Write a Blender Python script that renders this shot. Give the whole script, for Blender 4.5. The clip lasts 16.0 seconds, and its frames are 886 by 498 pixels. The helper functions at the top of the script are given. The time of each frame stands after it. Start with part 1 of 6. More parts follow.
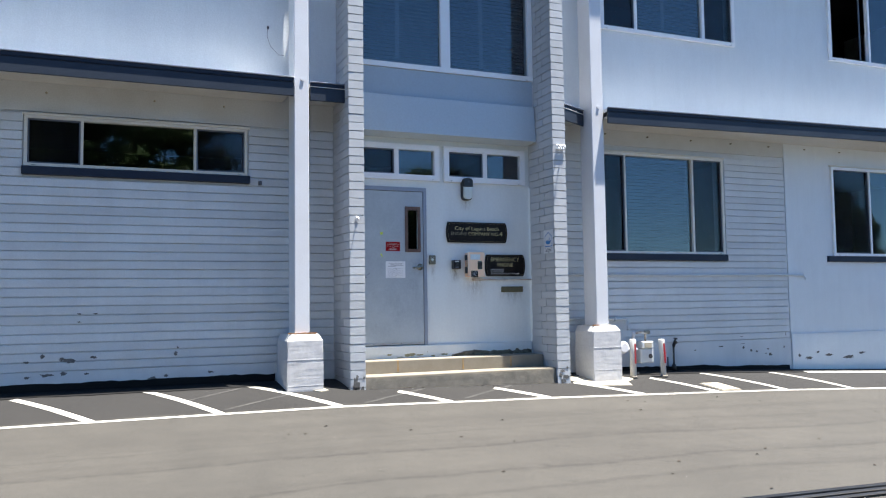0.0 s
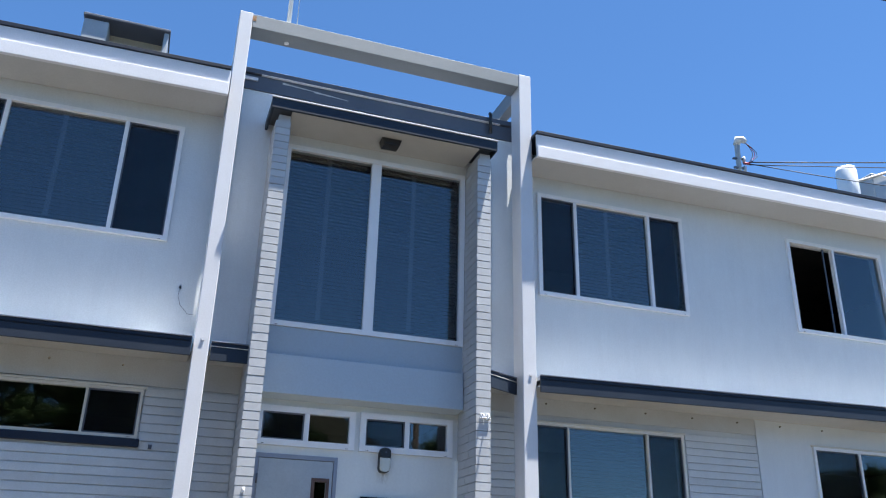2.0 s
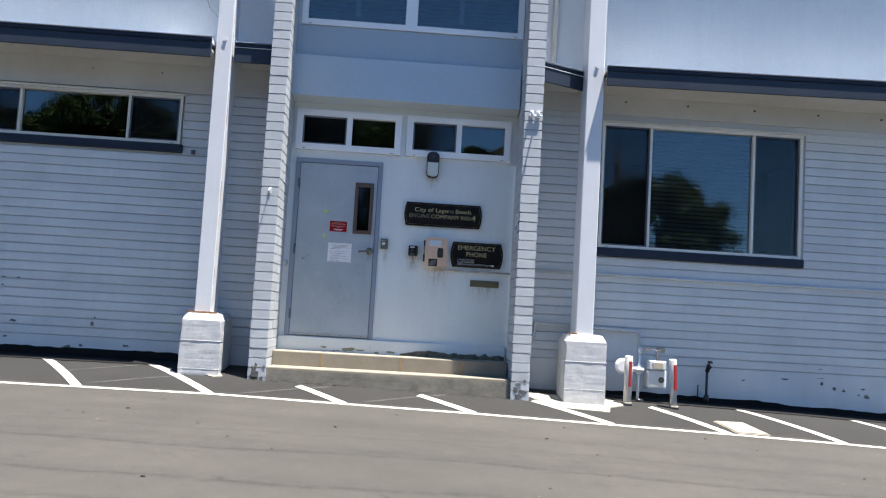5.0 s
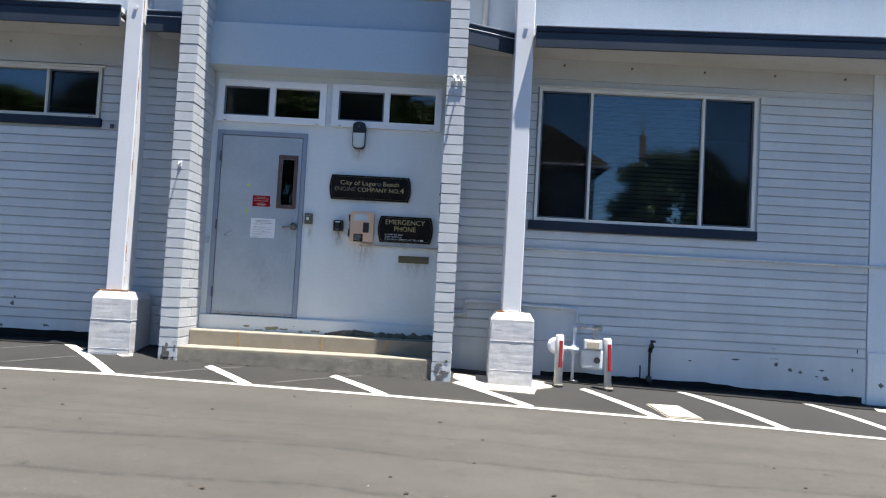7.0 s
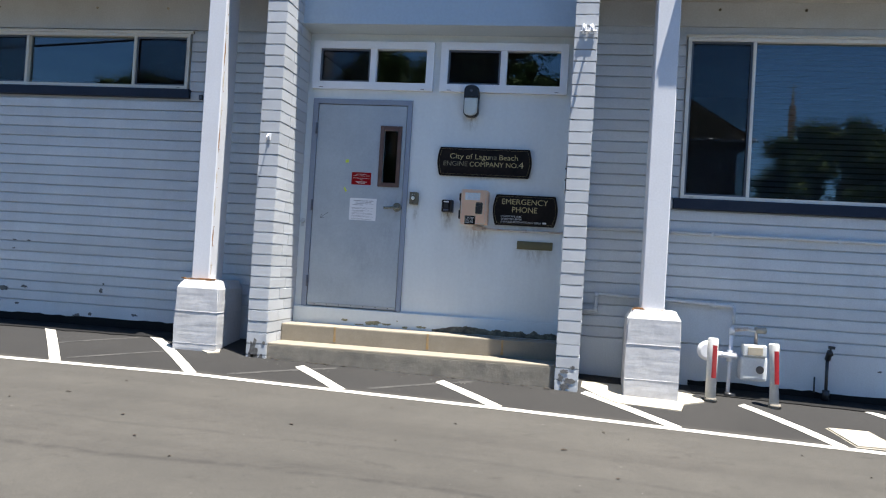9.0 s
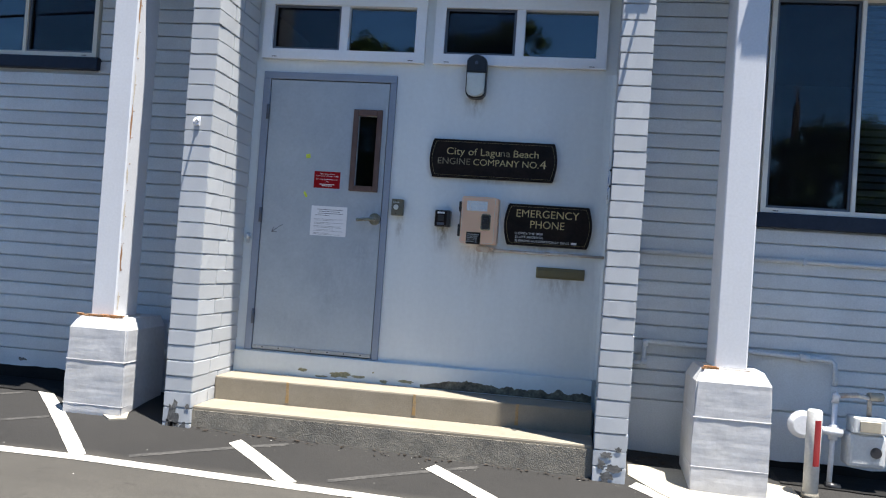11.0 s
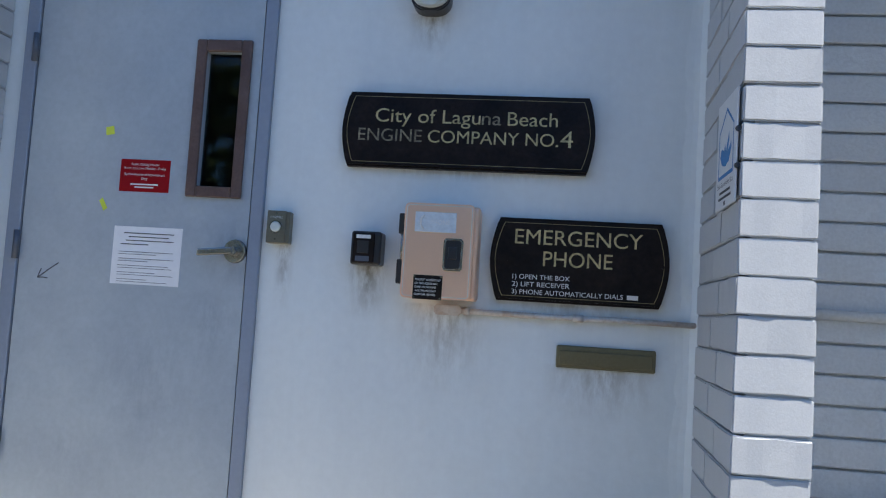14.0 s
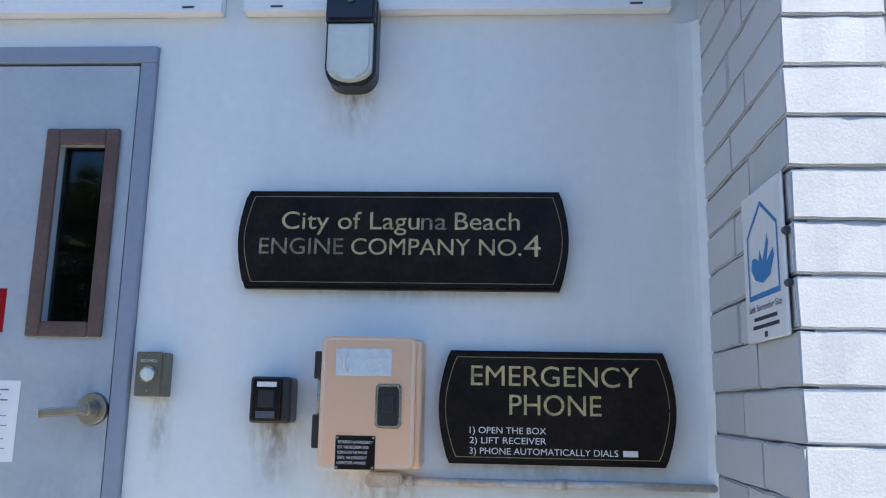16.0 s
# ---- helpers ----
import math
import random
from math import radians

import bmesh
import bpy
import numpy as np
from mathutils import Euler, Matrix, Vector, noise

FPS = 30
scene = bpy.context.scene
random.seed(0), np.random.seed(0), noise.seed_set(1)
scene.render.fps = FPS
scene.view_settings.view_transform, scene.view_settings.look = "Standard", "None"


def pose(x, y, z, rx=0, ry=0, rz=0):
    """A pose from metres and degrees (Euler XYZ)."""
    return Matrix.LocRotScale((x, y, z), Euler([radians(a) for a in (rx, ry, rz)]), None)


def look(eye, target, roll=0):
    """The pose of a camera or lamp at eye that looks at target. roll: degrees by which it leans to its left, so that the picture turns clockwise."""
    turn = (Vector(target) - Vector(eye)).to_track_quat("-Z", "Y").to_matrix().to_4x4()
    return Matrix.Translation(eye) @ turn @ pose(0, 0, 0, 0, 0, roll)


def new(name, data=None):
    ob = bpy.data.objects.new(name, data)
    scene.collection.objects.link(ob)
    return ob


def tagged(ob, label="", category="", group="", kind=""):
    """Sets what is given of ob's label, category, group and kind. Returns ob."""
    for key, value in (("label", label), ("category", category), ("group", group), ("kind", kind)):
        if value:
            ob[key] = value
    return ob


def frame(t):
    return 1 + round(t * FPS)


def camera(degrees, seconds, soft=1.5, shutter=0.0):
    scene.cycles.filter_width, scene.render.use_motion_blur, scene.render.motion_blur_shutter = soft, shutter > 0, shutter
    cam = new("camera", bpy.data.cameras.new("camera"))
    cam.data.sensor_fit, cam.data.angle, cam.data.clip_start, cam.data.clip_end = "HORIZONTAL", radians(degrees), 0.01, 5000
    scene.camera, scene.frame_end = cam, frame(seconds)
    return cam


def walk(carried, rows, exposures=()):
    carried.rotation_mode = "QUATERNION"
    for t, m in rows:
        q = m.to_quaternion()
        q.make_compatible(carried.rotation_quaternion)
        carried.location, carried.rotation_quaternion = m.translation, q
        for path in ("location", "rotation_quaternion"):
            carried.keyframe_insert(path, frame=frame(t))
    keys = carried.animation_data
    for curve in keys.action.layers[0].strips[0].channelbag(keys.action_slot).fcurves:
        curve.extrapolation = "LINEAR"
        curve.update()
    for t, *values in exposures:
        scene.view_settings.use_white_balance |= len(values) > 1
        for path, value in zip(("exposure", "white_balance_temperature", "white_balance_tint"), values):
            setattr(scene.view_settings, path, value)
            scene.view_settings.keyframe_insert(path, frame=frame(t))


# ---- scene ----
cam = camera(56.5, 16.0, soft=1.15)

PATH = [
    (0, (-0.124, -0.281, 1.004), (0.662, 1.553, 1.133), -0.8),
    (0.5, (0.428, -0.326, 0.995), (1.16, 1.527, 1.17), -1.3),
    (1, (0.916, -0.311, 1.0), (1.577, 1.55, 1.32), -0.0),
    (1.5, (1.362, -0.403, 1.021), (1.989, 1.418, 1.56), 0.6),
    (2, (1.764, -0.37, 1.087), (2.368, 1.379, 1.845), 1.4),
    (2.2, (2.022, -0.374, 1.117), (2.598, 1.361, 1.931), 1.4),
    (2.5, (2.269, -0.36, 1.09), (2.819, 1.376, 1.918), 1.3),
    (3, (2.734, -0.276, 1.009), (3.244, 1.542, 1.669), 0.5),
    (3.5, (3.154, -0.144, 0.97), (3.581, 1.763, 1.392), 1.3),
    (4, (3.608, -0.063, 0.822), (3.893, 1.905, 1.032), 1.5),
    (4.2, (3.752, -0.008, 0.79), (3.983, 1.973, 0.944), 1.8),
    (6.3, (5.302, 0.512, 0.826), (5.29, 2.506, 0.983), 3.6),
    (6.5, (5.455, 0.539, 0.812), (5.436, 2.533, 0.957), 3.0),
    (7, (5.708, 0.65, 0.836), (5.684, 2.647, 0.939), 3.1),
    (7.5, (5.792, 0.927, 0.861), (5.805, 2.926, 0.941), 4.2),
    (8, (5.895, 1.163, 0.858), (5.837, 3.16, 0.949), 5.8),
    (8.5, (5.78, 1.525, 0.879), (5.547, 3.51, 0.949), 5.6),
    (9, (5.707, 1.956, 0.939), (5.379, 3.928, 0.977), 3.5),
    (9.2, (5.633, 2.132, 0.972), (5.317, 4.106, 1.0), 3.1),
    (11.5, (5.237, 4.514, 1.198), (4.953, 6.493, 1.244), 4.2),
    (12, (5.173, 5.024, 1.172), (4.88, 7.0, 1.271), 4.0),
    (12.5, (5.092, 5.563, 1.203), (4.782, 7.535, 1.331), 2.2),
    (13, (5.073, 6.119, 1.238), (4.766, 8.091, 1.377), 1.6),
    (13.5, (5.098, 6.564, 1.27), (4.772, 8.532, 1.413), 2.7),
    (14, (5.059, 6.952, 1.306), (4.804, 8.93, 1.454), 3.6),
    (14.5, (5.053, 7.3, 1.316), (4.852, 9.285, 1.448), 4.0),
    (15, (5.065, 7.52, 1.391), (4.897, 9.508, 1.53), 3.6),
    (15.5, (5.019, 7.616, 1.489), (4.903, 9.594, 1.759), 2.2),
    (16, (4.989, 7.648, 1.502), (4.872, 9.609, 1.876), 1.1),
]
EXPOSURES = [(0, 1.38), (1, 1.3), (2, 1.31), (2.5, 1.16), (3, 1.24), (3.5, 1.42), (4, 1.32), (6.5, 1.21), (7, 1.19), (8, 1.12), (9, 1.16), (11.5, 1.12), (12, 1.14), (12.5, 1.16), (13, 1.27), (13.5, 1.35), (14, 1.42), (14.5, 1.67), (15, 1.70), (15.5, 1.82), (16, 1.95)]
walk(cam, [(t, look(eye, target, roll)) for t, eye, target, roll in PATH], EXPOSURES)


# ---- world, sun, exposure ----
SUN_EL, SUN_AZ = 77.0, 30.0      # degrees above the ground; degrees out from the facade's line, from +x towards the street
world = bpy.data.worlds.new("sky")
scene.world = world
world.use_nodes = True
wn = world.node_tree.nodes
sky = wn.new("ShaderNodeTexSky")
sky.sky_type = 'NISHITA'
sky.sun_disc = False
sky.sun_elevation = radians(SUN_EL)
sky.sun_rotation = radians(90 + SUN_AZ)
sky.ozone_density = 10.0
sky.altitude = 1500
sky.dust_density = 0.0
wn["Background"].inputs[1].default_value = 0.09
tint = wn.new("ShaderNodeMix")
tint.data_type, tint.blend_type = 'RGBA', 'MULTIPLY'
tint.inputs[0].default_value = 1.0
tint.inputs[7].default_value = (0.785, 0.957, 1.0, 1)      # a clear, dry coastal blue
world.node_tree.links.new(sky.outputs[0], tint.inputs[6])
world.node_tree.links.new(tint.outputs[2], wn["Background"].inputs[0])
to_sun = Vector((math.cos(radians(SUN_EL)) * math.cos(radians(SUN_AZ)),
                 -math.cos(radians(SUN_EL)) * math.sin(radians(SUN_AZ)), math.sin(radians(SUN_EL))))
sun_data = bpy.data.lights.new("sun", 'SUN')
sun_data.energy, sun_data.angle, sun_data.color = 7.4, radians(0.5), (1.0, 0.96, 0.9)
sun = new("sun", sun_data)
sun.matrix_world = look(to_sun * 50, (0, 0, 0))


# ---- helpers of this scene ----
rng = random.Random(7)


def quad_box(bm, x0, x1, y0, y1, z0, z1, zs=0.0, xr=0.0):
    """A box; zs tilts it upwards along x (metres per metre from xr)."""
    vs = [bm.verts.new((x, y, z + zs * (x - xr))) for x in (x0, x1) for y in (y0, y1) for z in (z0, z1)]
    for i in ((0, 1, 3, 2), (4, 6, 7, 5), (0, 4, 5, 1), (2, 3, 7, 6), (0, 2, 6, 4), (1, 5, 7, 3)):
        bm.faces.new([vs[k] for k in i])
    return vs


def box(x0, x1, y0, y1, z0, z1, bevel=0.0, seg=1, zs=0.0, xr=0.0):
    bm = bmesh.new()
    quad_box(bm, x0, x1, y0, y1, z0, z1, zs, xr)
    if bevel:
        bmesh.ops.bevel(bm, geom=bm.edges[:], offset=bevel, segments=seg, affect='EDGES', profile=0.6)
    return bm


def tube(bm, points, r, n=10, caps=True):
    """A round tube along points."""
    rings = []
    pts = [Vector(p) for p in points]
    up0 = None
    for i, p in enumerate(pts):
        d = ((pts[i + 1] - p) if i < len(pts) - 1 else Vector((0, 0, 0)))
        e = ((p - pts[i - 1]) if i else Vector((0, 0, 0)))
        d = (d.normalized() + e.normalized()).normalized()
        side = d.cross(Vector((0, 0, 1)))
        if side.length < 0.05:
            side = d.cross(Vector((0, 1, 0)))
        side.normalize()
        if up0 is not None and side.dot(up0) < 0:
            side.negate()
        up0 = side
        w = d.cross(side)
        rr = r[i] if isinstance(r, (list, tuple)) else r
        rings.append([bm.verts.new(p + (side * math.cos(a) + w * math.sin(a)) * rr) for a in [2 * math.pi * k / n for k in range(n)]])
    for a, b in zip(rings, rings[1:]):
        for k in range(n):
            f = bm.faces.new((a[k], a[(k + 1) % n], b[(k + 1) % n], b[k]))
            f.smooth = True
    if caps:
        bm.faces.new(rings[0])
        bm.faces.new(rings[-1])
    return bm


def rod(points, r, n=10):
    return tube(bmesh.new(), points, r, n)


def mesh_of(name, bm, material):
    bmesh.ops.recalc_face_normals(bm, faces=bm.faces[:])
    me = bpy.data.meshes.new(name)
    bm.to_mesh(me)
    bm.free()
    me.materials.append(material)
    return me


def part(name, bm, material, parent, label=""):
    """One mesh object under a thing or a part."""
    ob = new(name, mesh_of(name, bm, material))
    ob.parent = parent
    if label:
        ob["label"] = label
    return ob


def thing(name, label, category, bm=None, material=None, at=(0, 0, 0), group="", kind=""):
    """A top-level thing: a mesh, or an Empty at its base; parts are given in world metres."""
    ob = new(name, mesh_of(name, bm, material) if bm else None)
    if bm is None:
        ob.empty_display_size = 0.1
    return tagged(ob, label, category, group, kind)


def setting(name, bm, material, label, category):
    ob = new(name, mesh_of(name, bm, material))
    return tagged(ob, label, category, kind="structure")


def holed(x0, x1, z0, z1, yf, yb, holes):
    """A wall slab between yf and yb with rectangular openings (x0, x1, z0, z1) cut right through."""
    xs = sorted({x0, x1, *[v for h in holes for v in h[:2] if x0 < v < x1]})
    zs = sorted({z0, z1, *[v for h in holes for v in h[2:] if z0 < v < z1]})
    bm = bmesh.new()
    vt = {}

    def v(i, k, y):
        if (i, k, y) not in vt:
            vt[i, k, y] = bm.verts.new((xs[i], y, zs[k]))
        return vt[i, k, y]

    def solid(i, k):
        if not (0 <= i < len(xs) - 1 and 0 <= k < len(zs) - 1):
            return False
        cx, cz = (xs[i] + xs[i + 1]) / 2, (zs[k] + zs[k + 1]) / 2
        return not any(h[0] < cx < h[1] and h[2] < cz < h[3] for h in holes)

    for i in range(len(xs) - 1):
        for k in range(len(zs) - 1):
            if not solid(i, k):
                continue
            for y in (yf, yb):
                bm.faces.new((v(i, k, y), v(i + 1, k, y), v(i + 1, k + 1, y), v(i, k + 1, y)))
            for (di, dk), (a, b) in {(-1, 0): ((i, k), (i, k + 1)), (1, 0): ((i + 1, k), (i + 1, k + 1)),
                                     (0, -1): ((i, k), (i + 1, k)), (0, 1): ((i, k + 1), (i + 1, k + 1))}.items():
                if not solid(i + di, k + dk):
                    bm.faces.new((v(*a, yf), v(*b, yf), v(*b, yb), v(*a, yb)))
    return bm


LINE_X, LINE_Z = (-14, 2.5, 3.8, 5.2, 7.9, 9.0, 10.5, 14.0, 24.0), (-0.10, -0.13, -0.16, -0.19, -0.265, -0.30, -0.36, -0.5, -0.7)


def ground_z(x, y):
    """The ground's height: the road falls away from the wall, with an asphalt wedge along its foot."""
    xc = max(-14.0, min(24.0, x))
    line = float(np.interp(xc, LINE_X, LINE_Z))
    if y <= 8.68:
        return line + 0.05 * (max(y, -14.0) - 8.68)
    u = min(1.0, (y - 8.68) / 1.19)
    return line + 0.2 * (1 - (1 - u) ** 1.6)


# ---- materials ----
def nodes_of(name):
    m = bpy.data.materials.new(name)
    m.use_nodes = True
    nt = m.node_tree
    return m, nt, nt.nodes, nt.links, nt.nodes["Principled BSDF"]


def paint(name, colour, rough=0.6, vary=0.12, grain=140.0, bump=0.25, dirt=0.25, dirt_colour=(0.2, 0.18, 0.15), metal=0.0, bump_dist=0.004, scale2=1.3, spec=0.5, each=0.0):
    """Painted or plain surface: broad stains, fine grain and a fine relief, in metres of the world."""
    m, nt, n, l, b = nodes_of(name)
    tc = n.new("ShaderNodeTexCoord")
    geo = n.new("ShaderNodeNewGeometry")
    big = n.new("ShaderNodeTexNoise")
    big.inputs["Scale"].default_value, big.inputs["Detail"].default_value, big.inputs["Roughness"].default_value = scale2, 6, 0.65
    fine = n.new("ShaderNodeTexNoise")
    fine.inputs["Scale"].default_value, fine.inputs["Detail"].default_value = grain, 3
    l.new(geo.outputs["Position"], big.inputs["Vector"])
    l.new(geo.outputs["Position"], fine.inputs["Vector"])
    ramp = n.new("ShaderNodeValToRGB")
    ramp.color_ramp.elements[0].position, ramp.color_ramp.elements[1].position = 0.32, 0.62
    ramp.color_ramp.elements[0].color = tuple(c * (1 - dirt) + d * dirt for c, d in zip(colour, dirt_colour)) + (1,)
    ramp.color_ramp.elements[1].color = (*colour, 1)
    l.new(big.outputs[0], ramp.inputs[0])
    mul = n.new("ShaderNodeMix")
    mul.data_type, mul.blend_type = 'RGBA', 'MULTIPLY'
    mul.inputs[0].default_value = 1.0
    mr = n.new("ShaderNodeMapRange")
    mr.inputs["From Min"].default_value, mr.inputs["From Max"].default_value = 0.3, 0.7
    mr.inputs["To Min"].default_value, mr.inputs["To Max"].default_value = 1 - vary, 1 + vary * 0.5
    l.new(fine.outputs[0], mr.inputs["Value"])
    l.new(ramp.outputs[0], mul.inputs[6])
    l.new(mr.outputs[0], mul.inputs[7])
    out = mul.outputs[2]
    if each:                                   # pieces differ a little from one another
        info = n.new("ShaderNodeObjectInfo")
        rm = n.new("ShaderNodeMapRange")
        rm.inputs["To Min"].default_value, rm.inputs["To Max"].default_value = 1 - each, 1 + each
        l.new(info.outputs["Random"], rm.inputs["Value"])
        m2 = n.new("ShaderNodeMix")
        m2.data_type, m2.blend_type = 'RGBA', 'MULTIPLY'
        m2.inputs[0].default_value = 1.0
        l.new(out, m2.inputs[6])
        l.new(rm.outputs[0], m2.inputs[7])
        out = m2.outputs[2]
    l.new(out, b.inputs["Base Color"])
    b.inputs["Roughness"].default_value = rough
    b.inputs["Metallic"].default_value = metal
    b.inputs["Specular IOR Level"].default_value = spec
    if bump:
        bp = n.new("ShaderNodeBump")
        bp.inputs["Strength"].default_value, bp.inputs["Distance"].default_value = bump, bump_dist
        add = n.new("ShaderNodeMath")
        add.operation = 'ADD'
        mid = n.new("ShaderNodeTexNoise")
        mid.inputs["Scale"].default_value, mid.inputs["Detail"].default_value = grain * 0.16, 4
        l.new(geo.outputs["Position"], mid.inputs["Vector"])
        l.new(mid.outputs[0], add.inputs[0])
        l.new(fine.outputs[0], add.inputs[1])
        l.new(add.outputs[0], bp.inputs["Height"])
        l.new(bp.outputs[0], b.inputs["Normal"])
    return m


WALL = (0.588, 0.618, 0.632)
M_block = paint("painted_block", WALL, 0.62, 0.08, 90, 0.3, 0.2, (0.36, 0.36, 0.38), bump_dist=0.006, each=0.05)
M_brick = paint("painted_brick", (0.475, 0.489, 0.50), 0.55, 0.07, 210, 0.10, 0.16, (0.40, 0.41, 0.44), bump_dist=0.003, scale2=9, each=0.06)
# Lighter than WALL: light bounced up the upper walls is put into this colour.
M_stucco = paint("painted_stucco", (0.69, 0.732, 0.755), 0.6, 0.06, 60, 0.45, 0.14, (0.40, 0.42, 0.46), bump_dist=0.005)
# Frieze: tan dirt, with the ledge's shade put into a darker base.
M_frieze = paint("dirty_shaded_frieze", (0.545, 0.56, 0.56), 0.62, 0.08, 60, 0.3, 0.35, (0.40, 0.385, 0.35), bump_dist=0.005, scale2=2.2)
M_entry = paint("entry_plaster", (0.724, 0.76, 0.752), 0.5, 0.03, 30, 0.16, 0.2, (0.54, 0.58, 0.60), bump_dist=0.006)


def stained(m, marks, colour, rise=40.0):
    """Adds grime marks to a painted wall: (centre x, top z, half width, length, strength), broken up by noise."""
    nt = m.node_tree
    n, l = nt.nodes, nt.links
    b = n["Principled BSDF"]
    src = b.inputs["Base Color"].links[0].from_socket
    geo = n.new("ShaderNodeNewGeometry")
    sep = n.new("ShaderNodeSeparateXYZ")
    l.new(geo.outputs["Position"], sep.inputs[0])
    mp = n.new("ShaderNodeMapping")
    mp.inputs["Scale"].default_value = (1, 1, 0.35)
    l.new(geo.outputs["Position"], mp.inputs["Vector"])
    tex = n.new("ShaderNodeTexNoise")
    tex.inputs["Scale"].default_value, tex.inputs["Detail"].default_value, tex.inputs["Roughness"].default_value = 26, 6, 0.7
    l.new(mp.outputs[0], tex.inputs["Vector"])

    def calc(op, a, c, d=None):
        k = n.new("ShaderNodeMath")
        k.operation = op
        for i, v in enumerate((a, c, d)):
            if v is None:
                continue
            if isinstance(v, (int, float)):
                k.inputs[i].default_value = v
            else:
                l.new(v, k.inputs[i])
        k.use_clamp = op in ('MULTIPLY', 'SUBTRACT') and d is None and a is not sep.outputs["X"] and a is not sep.outputs["Z"]
        return k.outputs[0]

    total = None
    for cx, top, hw, ln, st in marks:
        dx = calc('ABSOLUTE', calc('ADD', sep.outputs["X"], -cx), 0)
        fx = calc('SUBTRACT', 1.0, calc('DIVIDE', dx, hw))
        dz = calc('DIVIDE', calc('SUBTRACT', top, sep.outputs["Z"]), ln)
        below = calc('GREATER_THAN', top, sep.outputs["Z"])
        fz = calc('MULTIPLY', calc('MULTIPLY', calc('SUBTRACT', 1.0, dz), below), calc('MULTIPLY', dz, rise))
        q = calc('MULTIPLY', calc('MULTIPLY', fx, fz), st)
        total = q if total is None else calc('MAXIMUM', total, q)
    grain = n.new("ShaderNodeMapRange")
    grain.inputs["From Min"].default_value, grain.inputs["From Max"].default_value = 0.38, 0.62
    l.new(tex.outputs[0], grain.inputs["Value"])
    fac = calc('MULTIPLY', total, grain.outputs[0])
    mx = n.new("ShaderNodeMix")
    mx.data_type = 'RGBA'
    l.new(fac, mx.inputs[0])
    l.new(src, mx.inputs[6])
    mx.inputs[7].default_value = (*colour, 1)
    l.new(mx.outputs[2], b.inputs["Base Color"])


stained(M_entry, ((4.41, 1.46, 0.09, 0.22, 1.0), (4.70, 1.33, 0.18, 0.34, 0.7), (5.27, 1.145, 0.22, 0.2, 0.7), (4.585, 2.40, 0.09, 0.16, 0.9),
                  (4.09, 1.515, 0.04, 0.25, 0.9), (4.75, 1.83, 0.5, 0.06, 0.6), (5.15, 1.36, 0.35, 0.1, 0.5)), (0.17, 0.14, 0.09))


def streaked(m, amount, scale=7.0):
    """Faint rain streaks and blotches down a painted wall."""
    n, l = m.node_tree.nodes, m.node_tree.links
    b = n["Principled BSDF"]
    src = b.inputs["Base Color"].links[0].from_socket
    geo = n.new("ShaderNodeNewGeometry")
    mp = n.new("ShaderNodeMapping")
    mp.inputs["Scale"].default_value = (1, 1, 0.13)
    l.new(geo.outputs["Position"], mp.inputs["Vector"])
    tex = n.new("ShaderNodeTexNoise")
    tex.inputs["Scale"].default_value, tex.inputs["Detail"].default_value, tex.inputs["Roughness"].default_value = scale, 7, 0.7
    l.new(mp.outputs[0], tex.inputs["Vector"])
    mr = n.new("ShaderNodeMapRange")
    mr.inputs["From Min"].default_value, mr.inputs["From Max"].default_value = 0.33, 0.6
    mr.inputs["To Min"].default_value, mr.inputs["To Max"].default_value = 1 - amount, 1.0
    l.new(tex.outputs[0], mr.inputs["Value"])
    mx = n.new("ShaderNodeMix")
    mx.data_type, mx.blend_type = 'RGBA', 'MULTIPLY'
    mx.inputs[0].default_value = 1.0
    l.new(src, mx.inputs[6])
    l.new(mr.outputs[0], mx.inputs[7])
    l.new(mx.outputs[2], b.inputs["Base Color"])


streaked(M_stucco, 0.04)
streaked(M_block, 0.06, 5.0)
streaked(M_entry, 0.05, 5.0)
M_soffit = paint("soffit_paint", (0.56, 0.55, 0.52), 0.6, 0.08, 50, 0.2, 0.3, (0.33, 0.31, 0.27))
# Greyer than the white fascia: the eave's shade is put into this colour.
M_eave_soffit = paint("shaded_eave_soffit", (0.47, 0.47, 0.46), 0.6, 0.06, 40, 0.15, 0.3, (0.34, 0.33, 0.31))
M_navy = paint("navy_paint", (0.016, 0.025, 0.045), 0.5, 0.15, 60, 0.15, 0.3, (0.05, 0.06, 0.075), spec=0.2)
M_white = paint("white_paint", (0.72, 0.73, 0.76), 0.5, 0.06, 60, 0.2, 0.15, (0.45, 0.43, 0.4))
M_pole = paint("pole_paint", (0.66, 0.67, 0.695), 0.45, 0.05, 60, 0.05, 0.2, (0.45, 0.43, 0.42))
M_plinth = paint("plinth_paint", (0.51, 0.51, 0.52), 0.6, 0.08, 30, 0.13, 0.3, (0.42, 0.40, 0.36), bump_dist=0.008, scale2=5)


def board_grain(m):
    """Draws the relief out along x and y, as the grain that casting boards leave in concrete."""
    n, l = m.node_tree.nodes, m.node_tree.links
    mp = n.new("ShaderNodeMapping")
    mp.inputs["Scale"].default_value = (0.55, 0.55, 5.5)
    geo = n.new("ShaderNodeNewGeometry")
    l.new(geo.outputs["Position"], mp.inputs["Vector"])
    for q in [q for q in n if q.type == 'TEX_NOISE' and abs(q.inputs["Scale"].default_value - 4.8) < 0.01]:
        q.inputs["Detail"].default_value = 7
        q.inputs["Distortion"].default_value = 0.6
        l.new(mp.outputs[0], q.inputs["Vector"])


